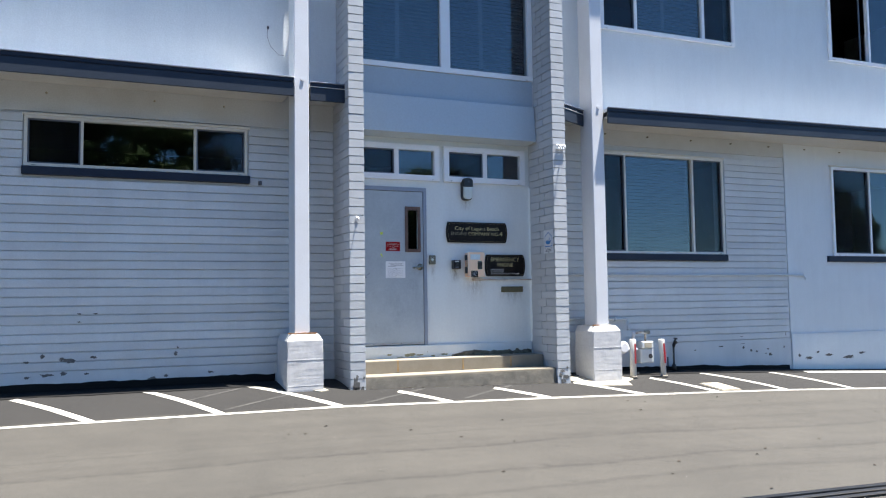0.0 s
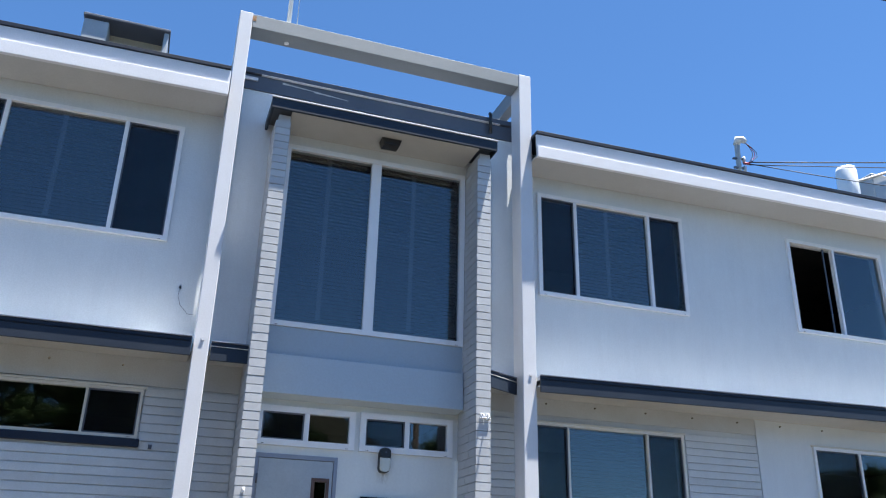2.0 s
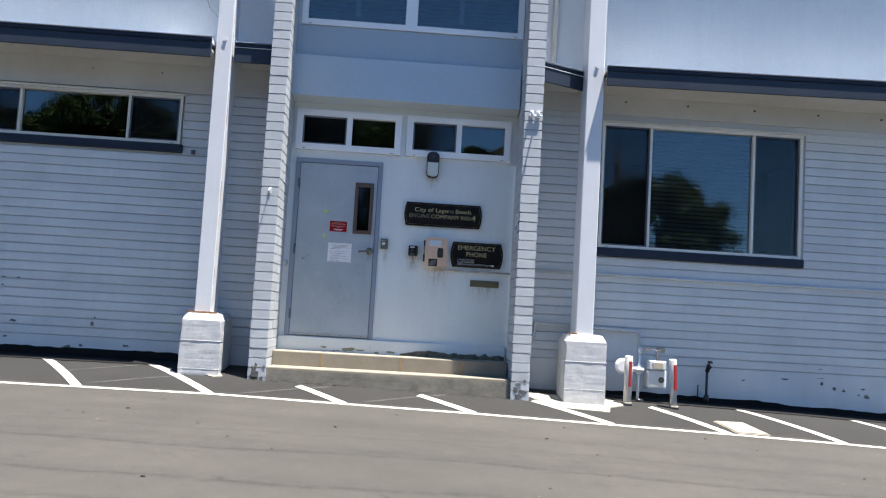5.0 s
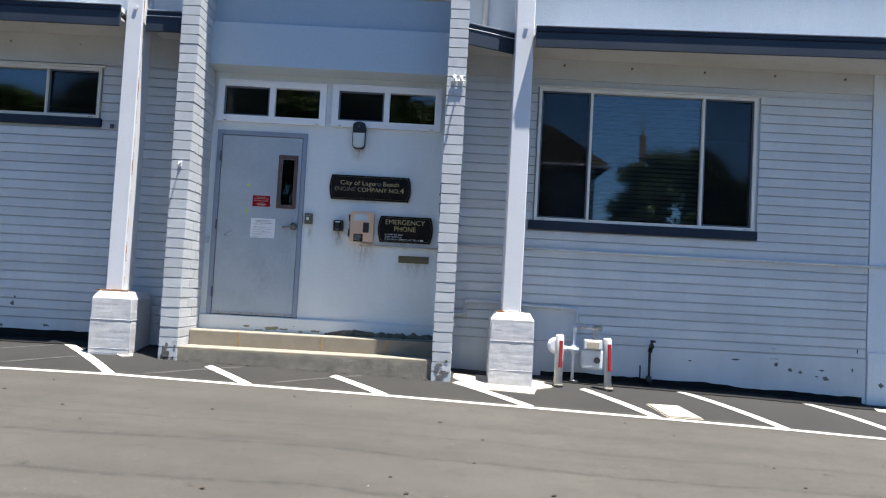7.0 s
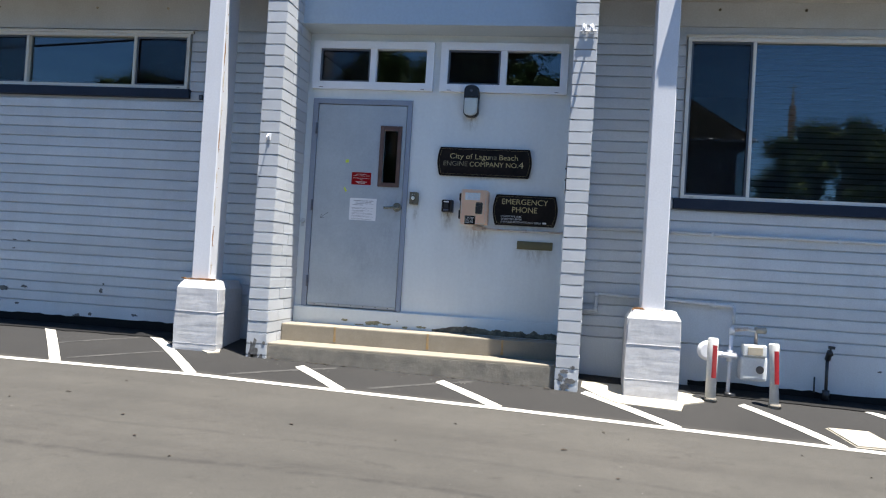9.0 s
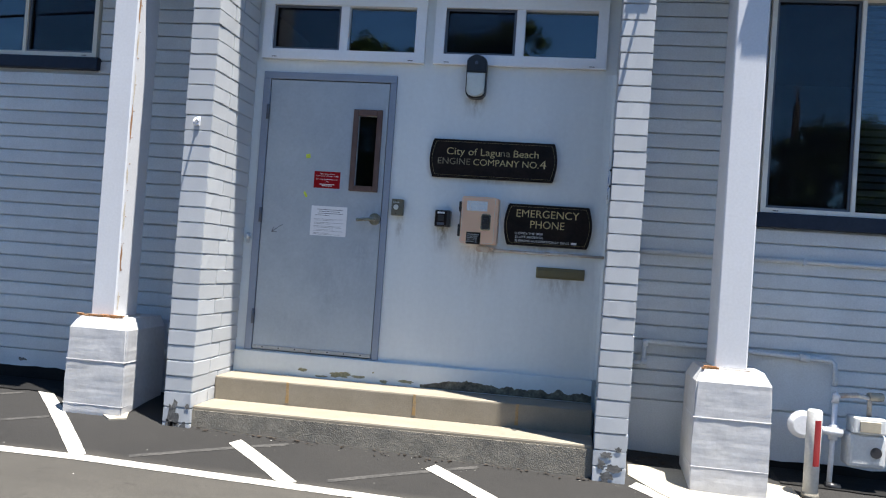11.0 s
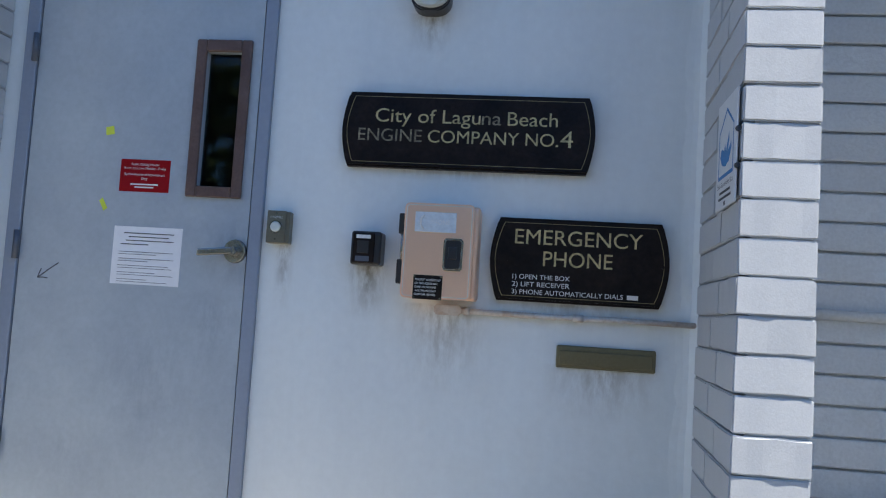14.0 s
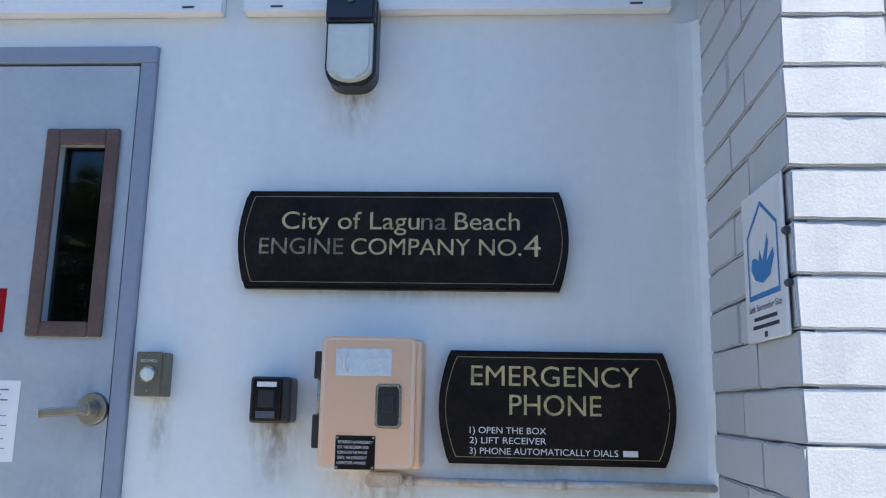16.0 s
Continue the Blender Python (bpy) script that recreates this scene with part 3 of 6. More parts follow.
# ---- windows ----
def window(name, w, yf, splits, kinds, frame_mat, fw, label, depth=0.07, sill=None, blinds=False, mw=0.0):
    """w: opening; splits: x of the mullions; kinds: per pane, 'fixed', 'slide' (with an insect screen) or 'open'."""
    x0, x1, z0, z1 = w
    win = thing(name, label, "window", kind="structure")
    fr = bmesh.new()
    e = 0.0015
    for a in ((x0 + e, x1 - e, z0 + e, z0 + fw), (x0 + e, x1 - e, z1 - fw, z1 - e), (x0 + e, x0 + fw, z0 + fw, z1 - fw), (x1 - fw, x1 - e, z0 + fw, z1 - fw)):
        quad_box(fr, a[0], a[1], yf - 0.02, yf + depth, a[2], a[3])
    part("window_frame", fr, frame_mat, win)
    xs = [x0 + fw, *splits, x1 - fw]
    mw = mw or fw * 0.42
    for s in splits:
        part("mullion", box(s - mw, s + mw, yf - 0.012, yf + depth - 0.01, z0 + fw, z1 - fw, 0.003), frame_mat, win)
    for i, k in enumerate(kinds):
        a = xs[i] + (mw if i else 0)
        b = xs[i + 1] - (mw if i < len(kinds) - 1 else 0)
        if k == 'slide':
            sf = bmesh.new()
            t = 0.018
            for q in ((a, b, z0 + fw, z0 + fw + t), (a, b, z1 - fw - t, z1 - fw), (a, a + t, z0 + fw + t, z1 - fw - t), (b - t, b, z0 + fw + t, z1 - fw - t)):
                quad_box(sf, q[0], q[1], yf + 0.004, yf + 0.022, q[2], q[3])
            sc = part("screen_frame", sf, M_slate, win, "thin dark screen frame")
            part("insect_screen", box(a + t, b - t, yf + 0.011, yf + 0.0125, z0 + fw + t, z1 - fw - t), M_screen_mesh, sc)
        if k == 'open':                          # the sash stands slid aside, its edge showing
            part("sash_edge", box(b - 0.16, b - 0.135, yf + 0.03, yf + 0.05, z0 + fw, z1 - fw, 0.003), M_slate, win, "dark edge of the opened sash")
            continue
        g = part("pane", box(a, b, yf + 0.034, yf + 0.038, z0 + fw, z1 - fw), M_glass, win)
        g.visible_shadow = False
    for sx in (x0 + 0.1, x1 - 0.1):
        part("weep_slot", box(sx - 0.018, sx + 0.018, yf - 0.0225, yf - 0.0205, z0 + 0.012, z0 + 0.017), M_black, win, "dark drain slot in the frame")
    if sill:
        part("head_trim", box(x0 - 0.02, x1 + 0.03, LW - 0.03, LW - 0.0005, z1 + 0.001, z1 + 0.028, 0.004), M_cream, win, "cream head trim with tan stains")
        part("window_sill", box(sill[0], sill[1], LW - 0.045, LW + 0.05, sill[2], z0 - 0.001, 0.006), M_navy, win, "navy-painted sill")
    if blinds:
        n = int((z1 - z0 - 2 * fw) / 0.052)
        ba, bb = (x0 + fw, x1 - fw) if len(kinds) == 2 else (splits[0], splits[1])
        me = None
        for i in range(n):
            zc = z1 - fw - 0.04 - i * 0.052
            if me is None:
                bm = bmesh.new()
                vs = [bm.verts.new(v) for v in ((ba, -0.012, -0.021), (bb, -0.012, -0.021), (bb, 0.012, 0.021), (ba, 0.012, 0.021))]
                bm.faces.new(vs)
                bmesh.ops.solidify(bm, geom=bm.faces[:], thickness=0.002)
                me = mesh_of("blind_slat", bm, M_blind)
            s = new("blind_slat", me)
            s.location = (0, yf + 0.14, zc)
            s.parent = win
        if z0 > 4:
            for a, b in (zip(xs, xs[1:]) if len(kinds) == 2 else [(ba, bb)]):
                c = a + (b - a) * 0.47
                part("ladder_tape", box(c - 0.03, c + 0.03, yf + 0.122, yf + 0.124, z0 + fw + 0.1, z1 - fw), M_blind, win, "cloth tape of the blind")
    return win


def screen_material():
    m, nt, n, l, b = nodes_of("insect_screen_mesh")
    tr = n.new("ShaderNodeBsdfTransparent")
    mx = n.new("ShaderNodeMixShader")
    mx.inputs[0].default_value = 0.25
    b.inputs["Base Color"].default_value = (0.008, 0.008, 0.01, 1)
    b.inputs["Specular IOR Level"].default_value = 0.1
    b.inputs["Roughness"].default_value = 0.5
    l.new(tr.outputs[0], mx.inputs[1])
    l.new(b.outputs[0], mx.inputs[2])
    l.new(mx.outputs[0], n["Material Output"].inputs[0])
    return m


M_screen_mesh = screen_material()
SF = ['slide', 'fixed', 'slide']
window("window_1", W1, LW - 0.005, [-0.228, 1.013], SF, M_cream, 0.035, "long low slider window in a cream frame", sill=(-0.84, 1.66, 2.485))
window("window_2", W2, LW - 0.005, [7.188, 8.446], SF, M_cream_pale, 0.034, "wide three-part slider window over a navy sill", sill=(6.53, 9.08, 1.59), blinds=True)
window("window_3", W3, LW - 0.02, [12.26], ['slide', 'fixed'], M_vinyl, 0.045, "slider window over a navy sill", sill=(11.22, 13.4, 1.59))
window("window_4", UL, UW - 0.02, [-0.477, 0.913], SF, M_vinyl, 0.06, "wide white three-part slider window upstairs", blinds=True)
window("window_5", UR, UW - 0.02, [7.341, 8.615], SF, M_vinyl, 0.06, "wide white three-part slider window upstairs", blinds=True)
window("window_6", UF, UW - 0.02, [12.24], ['open', 'fixed'], M_vinyl, 0.06, "white slider window upstairs")
window("window_7", CW, UW - 0.01, [4.23], ['fixed', 'fixed'], M_vinyl, 0.07, "tall white two-pane window with blinds over the entry", blinds=True, mw=0.07)
window("window_8", T1, EW - 0.02, [3.576], ['slide', 'fixed'], M_vinyl, 0.075, "small white transom slider above the door")
window("window_9", T2, EW - 0.02, [4.876], ['slide', 'fixed'], M_vinyl, 0.075, "small white transom slider above the wall lamp")


# ---- posts, plinths, portal ----
def post(x0, x1, px0, px1, zb, label):
    p = thing("portal_post", label, "post")
    part("shaft", box(x0, x1, 9.30, 9.60, 0.66, 8.345, 0.008), M_pole, p)
    if x0 < 3:
        # ragged line of flaked paint and rust down the front corner
        for k in range(26):
            za = 0.72 + k * 0.29 + rng.uniform(-0.05, 0.05)
            ln, yc = rng.uniform(0.1, 0.3), 9.309 + rng.uniform(0, 0.01)
            bm = bmesh.new()
            rows = []
            for u in np.linspace(0, 1, 9):
                w = 0.011 * math.sin(math.pi * (0.06 + 0.88 * u)) * (1 + 0.8 * noise.noise((u * 5, k * 3.7, 0)))
                z, c = za + ln * u, yc + 0.012 + 0.008 * noise.noise((u * 3, k * 1.3, 4))
                rows.append([bm.verts.new((x1 + 0.0012, c - w, z)), bm.verts.new((x1 + 0.0012, c + w, z))])
            for p0, q0 in zip(rows, rows[1:]):
                bm.faces.new((p0[0], q0[0], q0[1], p0[1]))
            part("rust_flake", bm, M_rust if k % 3 == 1 else M_flaked, p, "flaked edge with rust showing")
        for k in range(16):                      # screws down the side, weeping rust
            zc, rr = 0.8 + k * 0.185, rng.uniform(0.004, 0.007)
            part("screw", rod([(x1 - 0.001, 9.345, zc), (x1 + 0.003, 9.345, zc)], [rr, rr * 0.7], 7), M_rust, p)
        part("end_lug", box(x1 + 0.001, x1 + 0.05, 9.302, 9.304, 8.22, 8.30, 0.0005), M_rust, p, "small lug with a bolt at the beam")
    part("bolt", rod([((x0 + x1) / 2 + 0.01, 9.31, 3.69), ((x0 + x1) / 2 + 0.01, 9.288, 3.69)], 0.022, 10), M_pole, p)
    bm = bmesh.new()
    # plinth with a sloped shoulder
    y0, y1 = 9.22, (9.78 if x0 < 3 else 9.68)
    lv = [(zb - 0.1, 0.0), (0.20, 0.0), (0.58, 0.004), (0.655, 0.045)]
    rings = []
    for z, ins in lv:
        rings.append([bm.verts.new(v) for v in ((px0 + ins, y0 - 0.0 + ins, z), (px1 - ins, y0 + ins, z), (px1 - ins, y1, z), (px0 + ins, y1, z))])
    for a, b in zip(rings, rings[1:]):
        for k in range(4):
            bm.faces.new((a[k], a[(k + 1) % 4], b[(k + 1) % 4], b[k]))
    bm.faces.new(rings[0])
    bm.faces.new(rings[-1])
    bmesh.ops.bevel(bm, geom=[e for e in bm.edges if abs(e.verts[0].co.z - e.verts[1].co.z) > 0.05], offset=0.012, segments=2, affect='EDGES')
    for _ in range(2):
        bmesh.ops.subdivide_edges(bm, edges=[e for e in bm.edges if e.calc_length() > 0.05], cuts=3, use_grid_fill=True)
    bmesh.ops.recalc_face_normals(bm, faces=bm.faces[:])
    bm.normal_update()
    for v in bm.verts:
        if v.co.z < 0.64:
            v.co += v.normal * (0.0013 * noise.noise((v.co.x * 4, v.co.y * 4, v.co.z * 30)) + 0.0022 * noise.noise(v.co * 9))
    pl = part("plinth", bm, M_plinth, p, "white-painted rough concrete plinth")
    for zj, dp in ((0.36, 0.0018), (0.06, 0.0015)):
        # board marks of the casting, standing slightly proud
        part("board_mark", box(px0 - dp, px1 + dp, y0 - dp, y1 - 0.05, zj - 0.002, zj + 0.003, 0.001), M_plinth, pl)
    return p


post(2.083, 2.26, 1.975, 2.405, 0.0, "tall pale lavender-grey steel post on a concrete plinth")
post(6.256, 6.452, 6.138, 6.595, -0.15, "tall pale lavender-grey steel post on a concrete plinth")
setting("portal_beam", box(2.262, 6.254, 9.305, 9.595, 8.115, 8.33, 0.008), M_beam, "pale grey beam joining the two tall posts", "beam")
setting("portal_tie", box(6.28, 6.43, 9.605, 11.6, 8.02, 8.29, 0.008), M_beam, "pale grey tie beam running back to the roof", "beam")

# ---- door, steps ----
setting("door_sill_course", box(PL[1], PR[0], EW - 0.035, EW - 0.002, -0.1, 0.445, 0.006), M_entry, "painted curb under the entry wall", "trim")
setting("step_upper", box(PL[1] + 0.002, PR[0] - 0.002, 9.55, EW - 0.037, -0.2, 0.285, 0.012, 2), M_concrete, "tan worn concrete step", "step")
setting("step_lower", box(PL[1] + 0.002, PR[0] - 0.002, 9.22, 9.548, -0.2, 0.125, 0.012, 2), M_concrete, "tan worn concrete step with a rough face", "step")

d = thing("door_1", "closed grey-blue painted steel entry door", "door", kind="structure")
fr = bmesh.new()
for a in ((DO[0] + 0.001, 3.035, DO[2], 2.482), (3.952, DO[1] - 0.001, DO[2], 2.482), (DO[0] + 0.001, DO[1] - 0.001, 2.482, DO[3] - 0.001)):
    quad_box(fr, a[0], a[1], EW - 0.018, EW + 0.1, a[2], a[3])
bmesh.ops.bevel(fr, geom=fr.edges[:], offset=0.003, segments=1, affect='EDGES')
part("door_frame", fr, M_frame, d)
part("leaf", holed(3.041, 3.946, DO[2] + 0.008, 2.475, EW - 0.008, EW + 0.036, [(3.73, 3.872, 1.712, 2.232)]), M_door, d)


# plaster fillet in the corner of the entry
bm = bmesh.new()
rows = []
for z in np.linspace(0.446, 2.6, 90):
    w = 0.022 + 0.010 * noise.noise((z * 3, 1, 0)) + 0.005 * noise.noise((z * 17, 4, 0))
    rows.append([bm.verts.new(v) for v in ((PR[0] + 0.024 - 3.2 * w, EW + 0.001, z), (PR[0] + 0.024 - 1.7 * w, EW - 0.003, z), (PR[0] + 0.018 - 0.6 * w, EW - 0.35 * w, z), (PR[0] + 0.026, EW - 1.5 * w, z))])
for p, q in zip(rows, rows[1:]):
    for k in range(3):
        bm.faces.new((p[k], p[k + 1], q[k + 1], q[k]))
setting("trim_fillet", bm, M_entry, "uneven plaster fillet in the entry corner", "trim")


# ---- block courses of the walls ----
def courses(wall, spans, z_base, n):
    """Long painted courses with recessed joints, as parts of a wall; spans(z0, z1) gives the x stretches."""
    cache = {}
    for i in range(n):
        z0 = z_base + i * COURSE
        for a, b in spans(z0 + 0.01, z0 + COURSE - 0.01):
            key = (round(a, 3), round(b, 3))
            if key not in cache:
                bm = bmesh.new()
                quad_box(bm, a, b, 0, 0.0225, 0.0045, COURSE - 0.0045)
                bmesh.ops.bevel(bm, geom=[e for e in bm.edges if e.verts[0].co.y == 0 and e.verts[1].co.y == 0], offset=0.004, segments=1, affect='EDGES')
                cache[key] = mesh_of("course", bm, M_block)
            ob = new("course", cache[key])
            ob.location = (0, LW + rng.uniform(-0.0015, 0.0015), z0)
            ob.parent = bpy.data.objects[wall]


def spans_left(z0, z1):
    return [(XL, W1[0] - 0.01), (W1[1] + 0.01, PL[0])] if z1 > W1[2] - 0.03 and z0 < W1[3] else [(XL, PL[0])]


def spans_right(z0, z1):
    return [(PR[1], W2[0] - 0.01), (W2[1] + 0.04, 10.335)] if z1 > W2[2] - 0.03 and z0 < W2[3] else [(PR[1], 10.335)]


courses("wall_lower_left", spans_left, 0.30, 28)
courses("wall_lower_right", spans_right, 0.35, 28)
setting("wall_foot_left", box(XL, PL[0], LW - 0.004, LW + 0.0215, -0.3, 0.297), M_block, "smooth painted wall foot", "wall")
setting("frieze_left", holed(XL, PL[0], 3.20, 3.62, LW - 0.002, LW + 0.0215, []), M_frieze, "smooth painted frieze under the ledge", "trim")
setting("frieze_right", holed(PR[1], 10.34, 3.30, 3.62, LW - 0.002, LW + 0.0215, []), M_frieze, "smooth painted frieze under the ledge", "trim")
setting("wall_foot_right", box(PR[1], 10.34, LW - 0.004, LW + 0.0215, -0.45, 0.346), M_block, "smooth painted wall foot", "wall")


# ---- brick piers ----
def pier(name, xs):
    p = thing(name, "white-painted brick pier with worn joints", "pier", kind="structure")
    part("core", box(xs[0] + 0.034, xs[1] - 0.01, PF + 0.010, EW - 0.001, -0.3, 6.78), M_brick, p)
    variants = {}
    for v in range(24):
        bm = bmesh.new()
        cut = PF + (0.26, 0.40)[v % 2]
        back = v % 4 >= 2                       # the piece behind the joint in the return
        ya, yb = (cut + 0.0015, EW - 0.001) if back else (PF, cut - 0.0015)
        quad_box(bm, xs[0], xs[1], ya, yb, 0.0025, COURSE - 0.0025)
        bmesh.ops.subdivide_edges(bm, edges=[e for e in bm.edges if abs(e.verts[0].co.y - e.verts[1].co.y) > 0.1], cuts=6)
        bmesh.ops.subdivide_edges(bm, edges=[e for e in bm.edges if abs(e.verts[0].co.x - e.verts[1].co.x) > 0.1], cuts=4)
        worn = 2.6 if v >= 16 else 1.0          # the lowest courses are lumpy with old paint
        for q in bm.verts:
            nv = noise.noise_vector((q.co.x * 14 + v * 5, q.co.y * 14, q.co.z * 30)) + 0.3 * noise.noise_vector((q.co.x * 40, q.co.y * 40 + v * 3, q.co.z * 50))
            q.co += Vector((nv.x * 0.0022 * worn, nv.y * 0.0016 * worn if PF + 0.01 > q.co.y else 0, nv.z * 0.0034 + 0.0016 * noise.noise((q.co.x * 75, q.co.y * 75, v * 2.0))))
            if xs[0] > 4 and q.co.x < xs[0] + 0.02:      # the return is flared towards the wall to fit the camera's view
                q.co.x += 0.024 * (q.co.y - PF) / (EW - PF)
        bmesh.ops.bevel(bm, geom=[e for e in bm.edges if e.calc_face_angle(0) > 0.8], offset=0.0042, segments=2, affect='EDGES', clamp_overlap=True)
        variants[v] = mesh_of("brick", bm, M_brick)
    for i in range(66):
        odd = i % 2
        for back in (0, 2):
            pick = rng.choice([q for q in range(16, 24) if q % 4 == odd + back]) if i < 3 else rng.choice([q for q in range(16) if q % 4 == odd + back])
            b = new("brick", variants[pick])
            b.location = (rng.uniform(-0.002, 0.002), 0.0 if back else rng.uniform(-0.003, 0.0), -0.0964 + i * COURSE + rng.uniform(-0.001, 0.001))
            b.parent = p
    return p


pier("pier_left", PL)
pier("pier_right", PR)


# ---- painted bay lines ----
def stripe(x0, y0, x1, y1, w, name="painted_line", label="white painted bay line on asphalt"):
    bm = bmesh.new()
    a, b = Vector((x0, y0)), Vector((x1, y1))
    d = (b - a).normalized()
    s = Vector((-d.y, d.x)) * w / 2
    n = max(2, int((b - a).length / 0.05))
    rows = []
    for i in range(n + 1):
        c = a.lerp(b, i / n)
        j = [1 + 0.07 * noise.noise((c.x * 9, c.y * 9, k * 5.0)) + 0.06 * noise.noise((c.x * 33, c.y * 33, k * 3.0)) for k in (0, 1)]
        rows.append([bm.verts.new((q.x, q.y, ground_z(q.x, q.y) + (0.0025 if name == "faded_line" else 0.004))) for q in (c - s * j[0], c + s * j[1])])
    for p, q in zip(rows, rows[1:]):
        bm.faces.new((p[0], p[1], q[1], q[0]))
    return thing(name, label, "road marking", bm, M_linepaint, group="bay lines", kind="structure")


stripe(-10, 8.62, 16, 8.62, 0.10, label="long white painted edge line on asphalt")
for a in ((-2.1, 9.5, -1.4, 8.66), (-0.85, 9.5, -0.1, 8.66), (0.44, 9.6, 1.16, 8.66), (1.58, 9.6, 2.46, 8.66), (3.28, 9.08, 3.8, 8.66), (4.56, 9.08, 5.13, 8.66), (5.80, 9.2, 6.55, 8.66), (7.13, 9.33, 7.77, 8.66), (8.21, 9.56, 9.0, 8.66), (9.5, 9.6, 10.3, 8.66)):
    stripe(*a, 0.09)
M_ghost = paint("faded_road_paint", (0.060, 0.057, 0.053), 0.85, 0.5, 50, 0.3, 0.95, (0.019, 0.0185, 0.018), scale2=7)
for a in ((0.85, 9.1, 1.5, 9.5), (1.2, 8.76, 1.95, 9.12), (2.75, 8.73, 3.62, 9.14), (4.0, 8.75, 4.85, 9.16)):
    stripe(*a, 0.035, "faded_line", "faded trace of an old painted line").data.materials[0] = M_ghost
stripe(10.3, 9.55, 13.5, 9.5, 0.14, label="broad white painted line at the wall foot")


# ---- materials of the small things ----
M_signblack = paint("sign_black", (0.0085, 0.0062, 0.006), 0.34, 0.3, 70, 0.35, 0.6, (0.03, 0.019, 0.015), spec=0.16, scale2=7)
M_gold = paint("gold_leaf", (0.66, 0.54, 0.27), 0.33, 0.3, 300, 0.2, 0.6, (0.14, 0.115, 0.05), metal=0.3, scale2=40)
M_gold_line = paint("tarnished_gold", (0.34, 0.28, 0.14), 0.4, 0.3, 300, 0.1, 0.6, (0.1, 0.08, 0.04), metal=0.3, scale2=12)
M_gold_worn = paint("worn_gold_leaf", (0.30, 0.26, 0.16), 0.5, 0.5, 120, 0.2, 0.8, (0.04, 0.035, 0.025), scale2=22)
M_ink = paint("black_print", (0.03, 0.03, 0.035), 0.6, 0.05, 60, 0.0, 0.0)
M_print = paint("grey_print", (0.09, 0.09, 0.10), 0.6, 0.05, 60, 0.0, 0.0)
M_letter_white = paint("white_print", (0.74, 0.74, 0.72), 0.5, 0.1, 100, 0.0, 0.1)
M_copper = paint("brushed_bronze", (0.95, 0.62, 0.43), 0.34, 0.02, 260, 0.0, 0.2, (0.85, 0.54, 0.38), metal=0.72, scale2=3)
M_silver = paint("silver_label", (0.62, 0.68, 0.72), 0.4, 0.1, 90, 0.1, 0.4, (0.75, 0.78, 0.8), metal=0.3, scale2=18)
M_steel = paint("brushed_steel", (0.36, 0.345, 0.31), 0.22, 0.08, 200, 0.08, 0.2, (0.35, 0.33, 0.3), metal=0.9)
M_brass = paint("olive_brass", (0.19, 0.165, 0.095), 0.42, 0.12, 120, 0.1, 0.4, (0.18, 0.16, 0.09), metal=0.6, scale2=9)
M_bronzebox = paint("dull_bronze", (0.17, 0.16, 0.12), 0.4, 0.1, 100, 0.1, 0.4, (0.2, 0.18, 0.13), metal=0.6, scale2=12)
M_brown = paint("brown_paint", (0.09, 0.05, 0.04), 0.5, 0.15, 90, 0.25, 0.4, (0.18, 0.12, 0.1), scale2=9)
M_red = paint("red_notice", (0.27, 0.004, 0.008), 0.6, 0.04, 60, 0.0, 0.1, (0.2, 0.01, 0.01), spec=0.12)
M_redtape = paint("red_reflector", (0.30, 0.01, 0.014), 0.35, 0.1, 120, 0.1, 0.2)
M_paper = paint("paper", (0.78, 0.79, 0.81), 0.7, 0.03, 40, 0.1, 0.05)
M_yellow = paint("yellow_tape", (0.62, 0.72, 0.06), 0.5, 0.1, 60, 0.0, 0.1)
M_lens = paint("lamp_lens", (0.62, 0.66, 0.62), 0.3, 0.05, 40, 0.1, 0.3, (0.5, 0.5, 0.42))
M_blue = paint("blue_print", (0.02, 0.17, 0.42), 0.5, 0.05, 40, 0.0, 0.0)
M_signwhite = paint("sign_pale", (0.66, 0.67, 0.68), 0.4, 0.05, 40, 0.05, 0.1)
M_pipe = paint("painted_pipe", (0.56, 0.585, 0.60), 0.5, 0.08, 80, 0.2, 0.3, (0.42, 0.43, 0.43), scale2=5)
M_rustpipe = paint("rusty_painted_pipe", (0.58, 0.57, 0.54), 0.55, 0.12, 80, 0.3, 0.75, (0.32, 0.17, 0.07), scale2=9)
M_ochre = paint("ochre_stain", (0.30, 0.19, 0.075), 0.85, 0.2, 90, 0.1, 0.7, (0.28, 0.225, 0.15), scale2=30)
M_bare = paint("bare_mortar", (0.10, 0.085, 0.06), 0.9, 0.4, 70, 0.7, 0.8, (0.30, 0.26, 0.18), scale2=16)
M_grey = paint("galvanised_grey", (0.40, 0.42, 0.43), 0.45, 0.1, 60, 0.1, 0.2, metal=0.3)
M_meter = paint("meter_grey", (0.68, 0.69, 0.68), 0.5, 0.08, 60, 0.15, 0.2)
M_chip = paint("bare_patch", (0.10, 0.098, 0.095), 0.9, 0.4, 90, 0.6, 0.6, (0.24, 0.23, 0.21), scale2=20)
M_oldpaint = paint("old_green_paint", (0.26, 0.25, 0.15), 0.8, 0.3, 60, 0.5, 0.6, (0.42, 0.36, 0.2), scale2=14)
M_bollard = paint("bollard_paint", (0.56, 0.56, 0.55), 0.5, 0.1, 60, 0.15, 0.5, (0.36, 0.33, 0.28), scale2=7)
M_pad = paint("pale_concrete", (0.34, 0.305, 0.24), 0.85, 0.12, 80, 0.5, 0.3, (0.4, 0.37, 0.3), scale2=4)
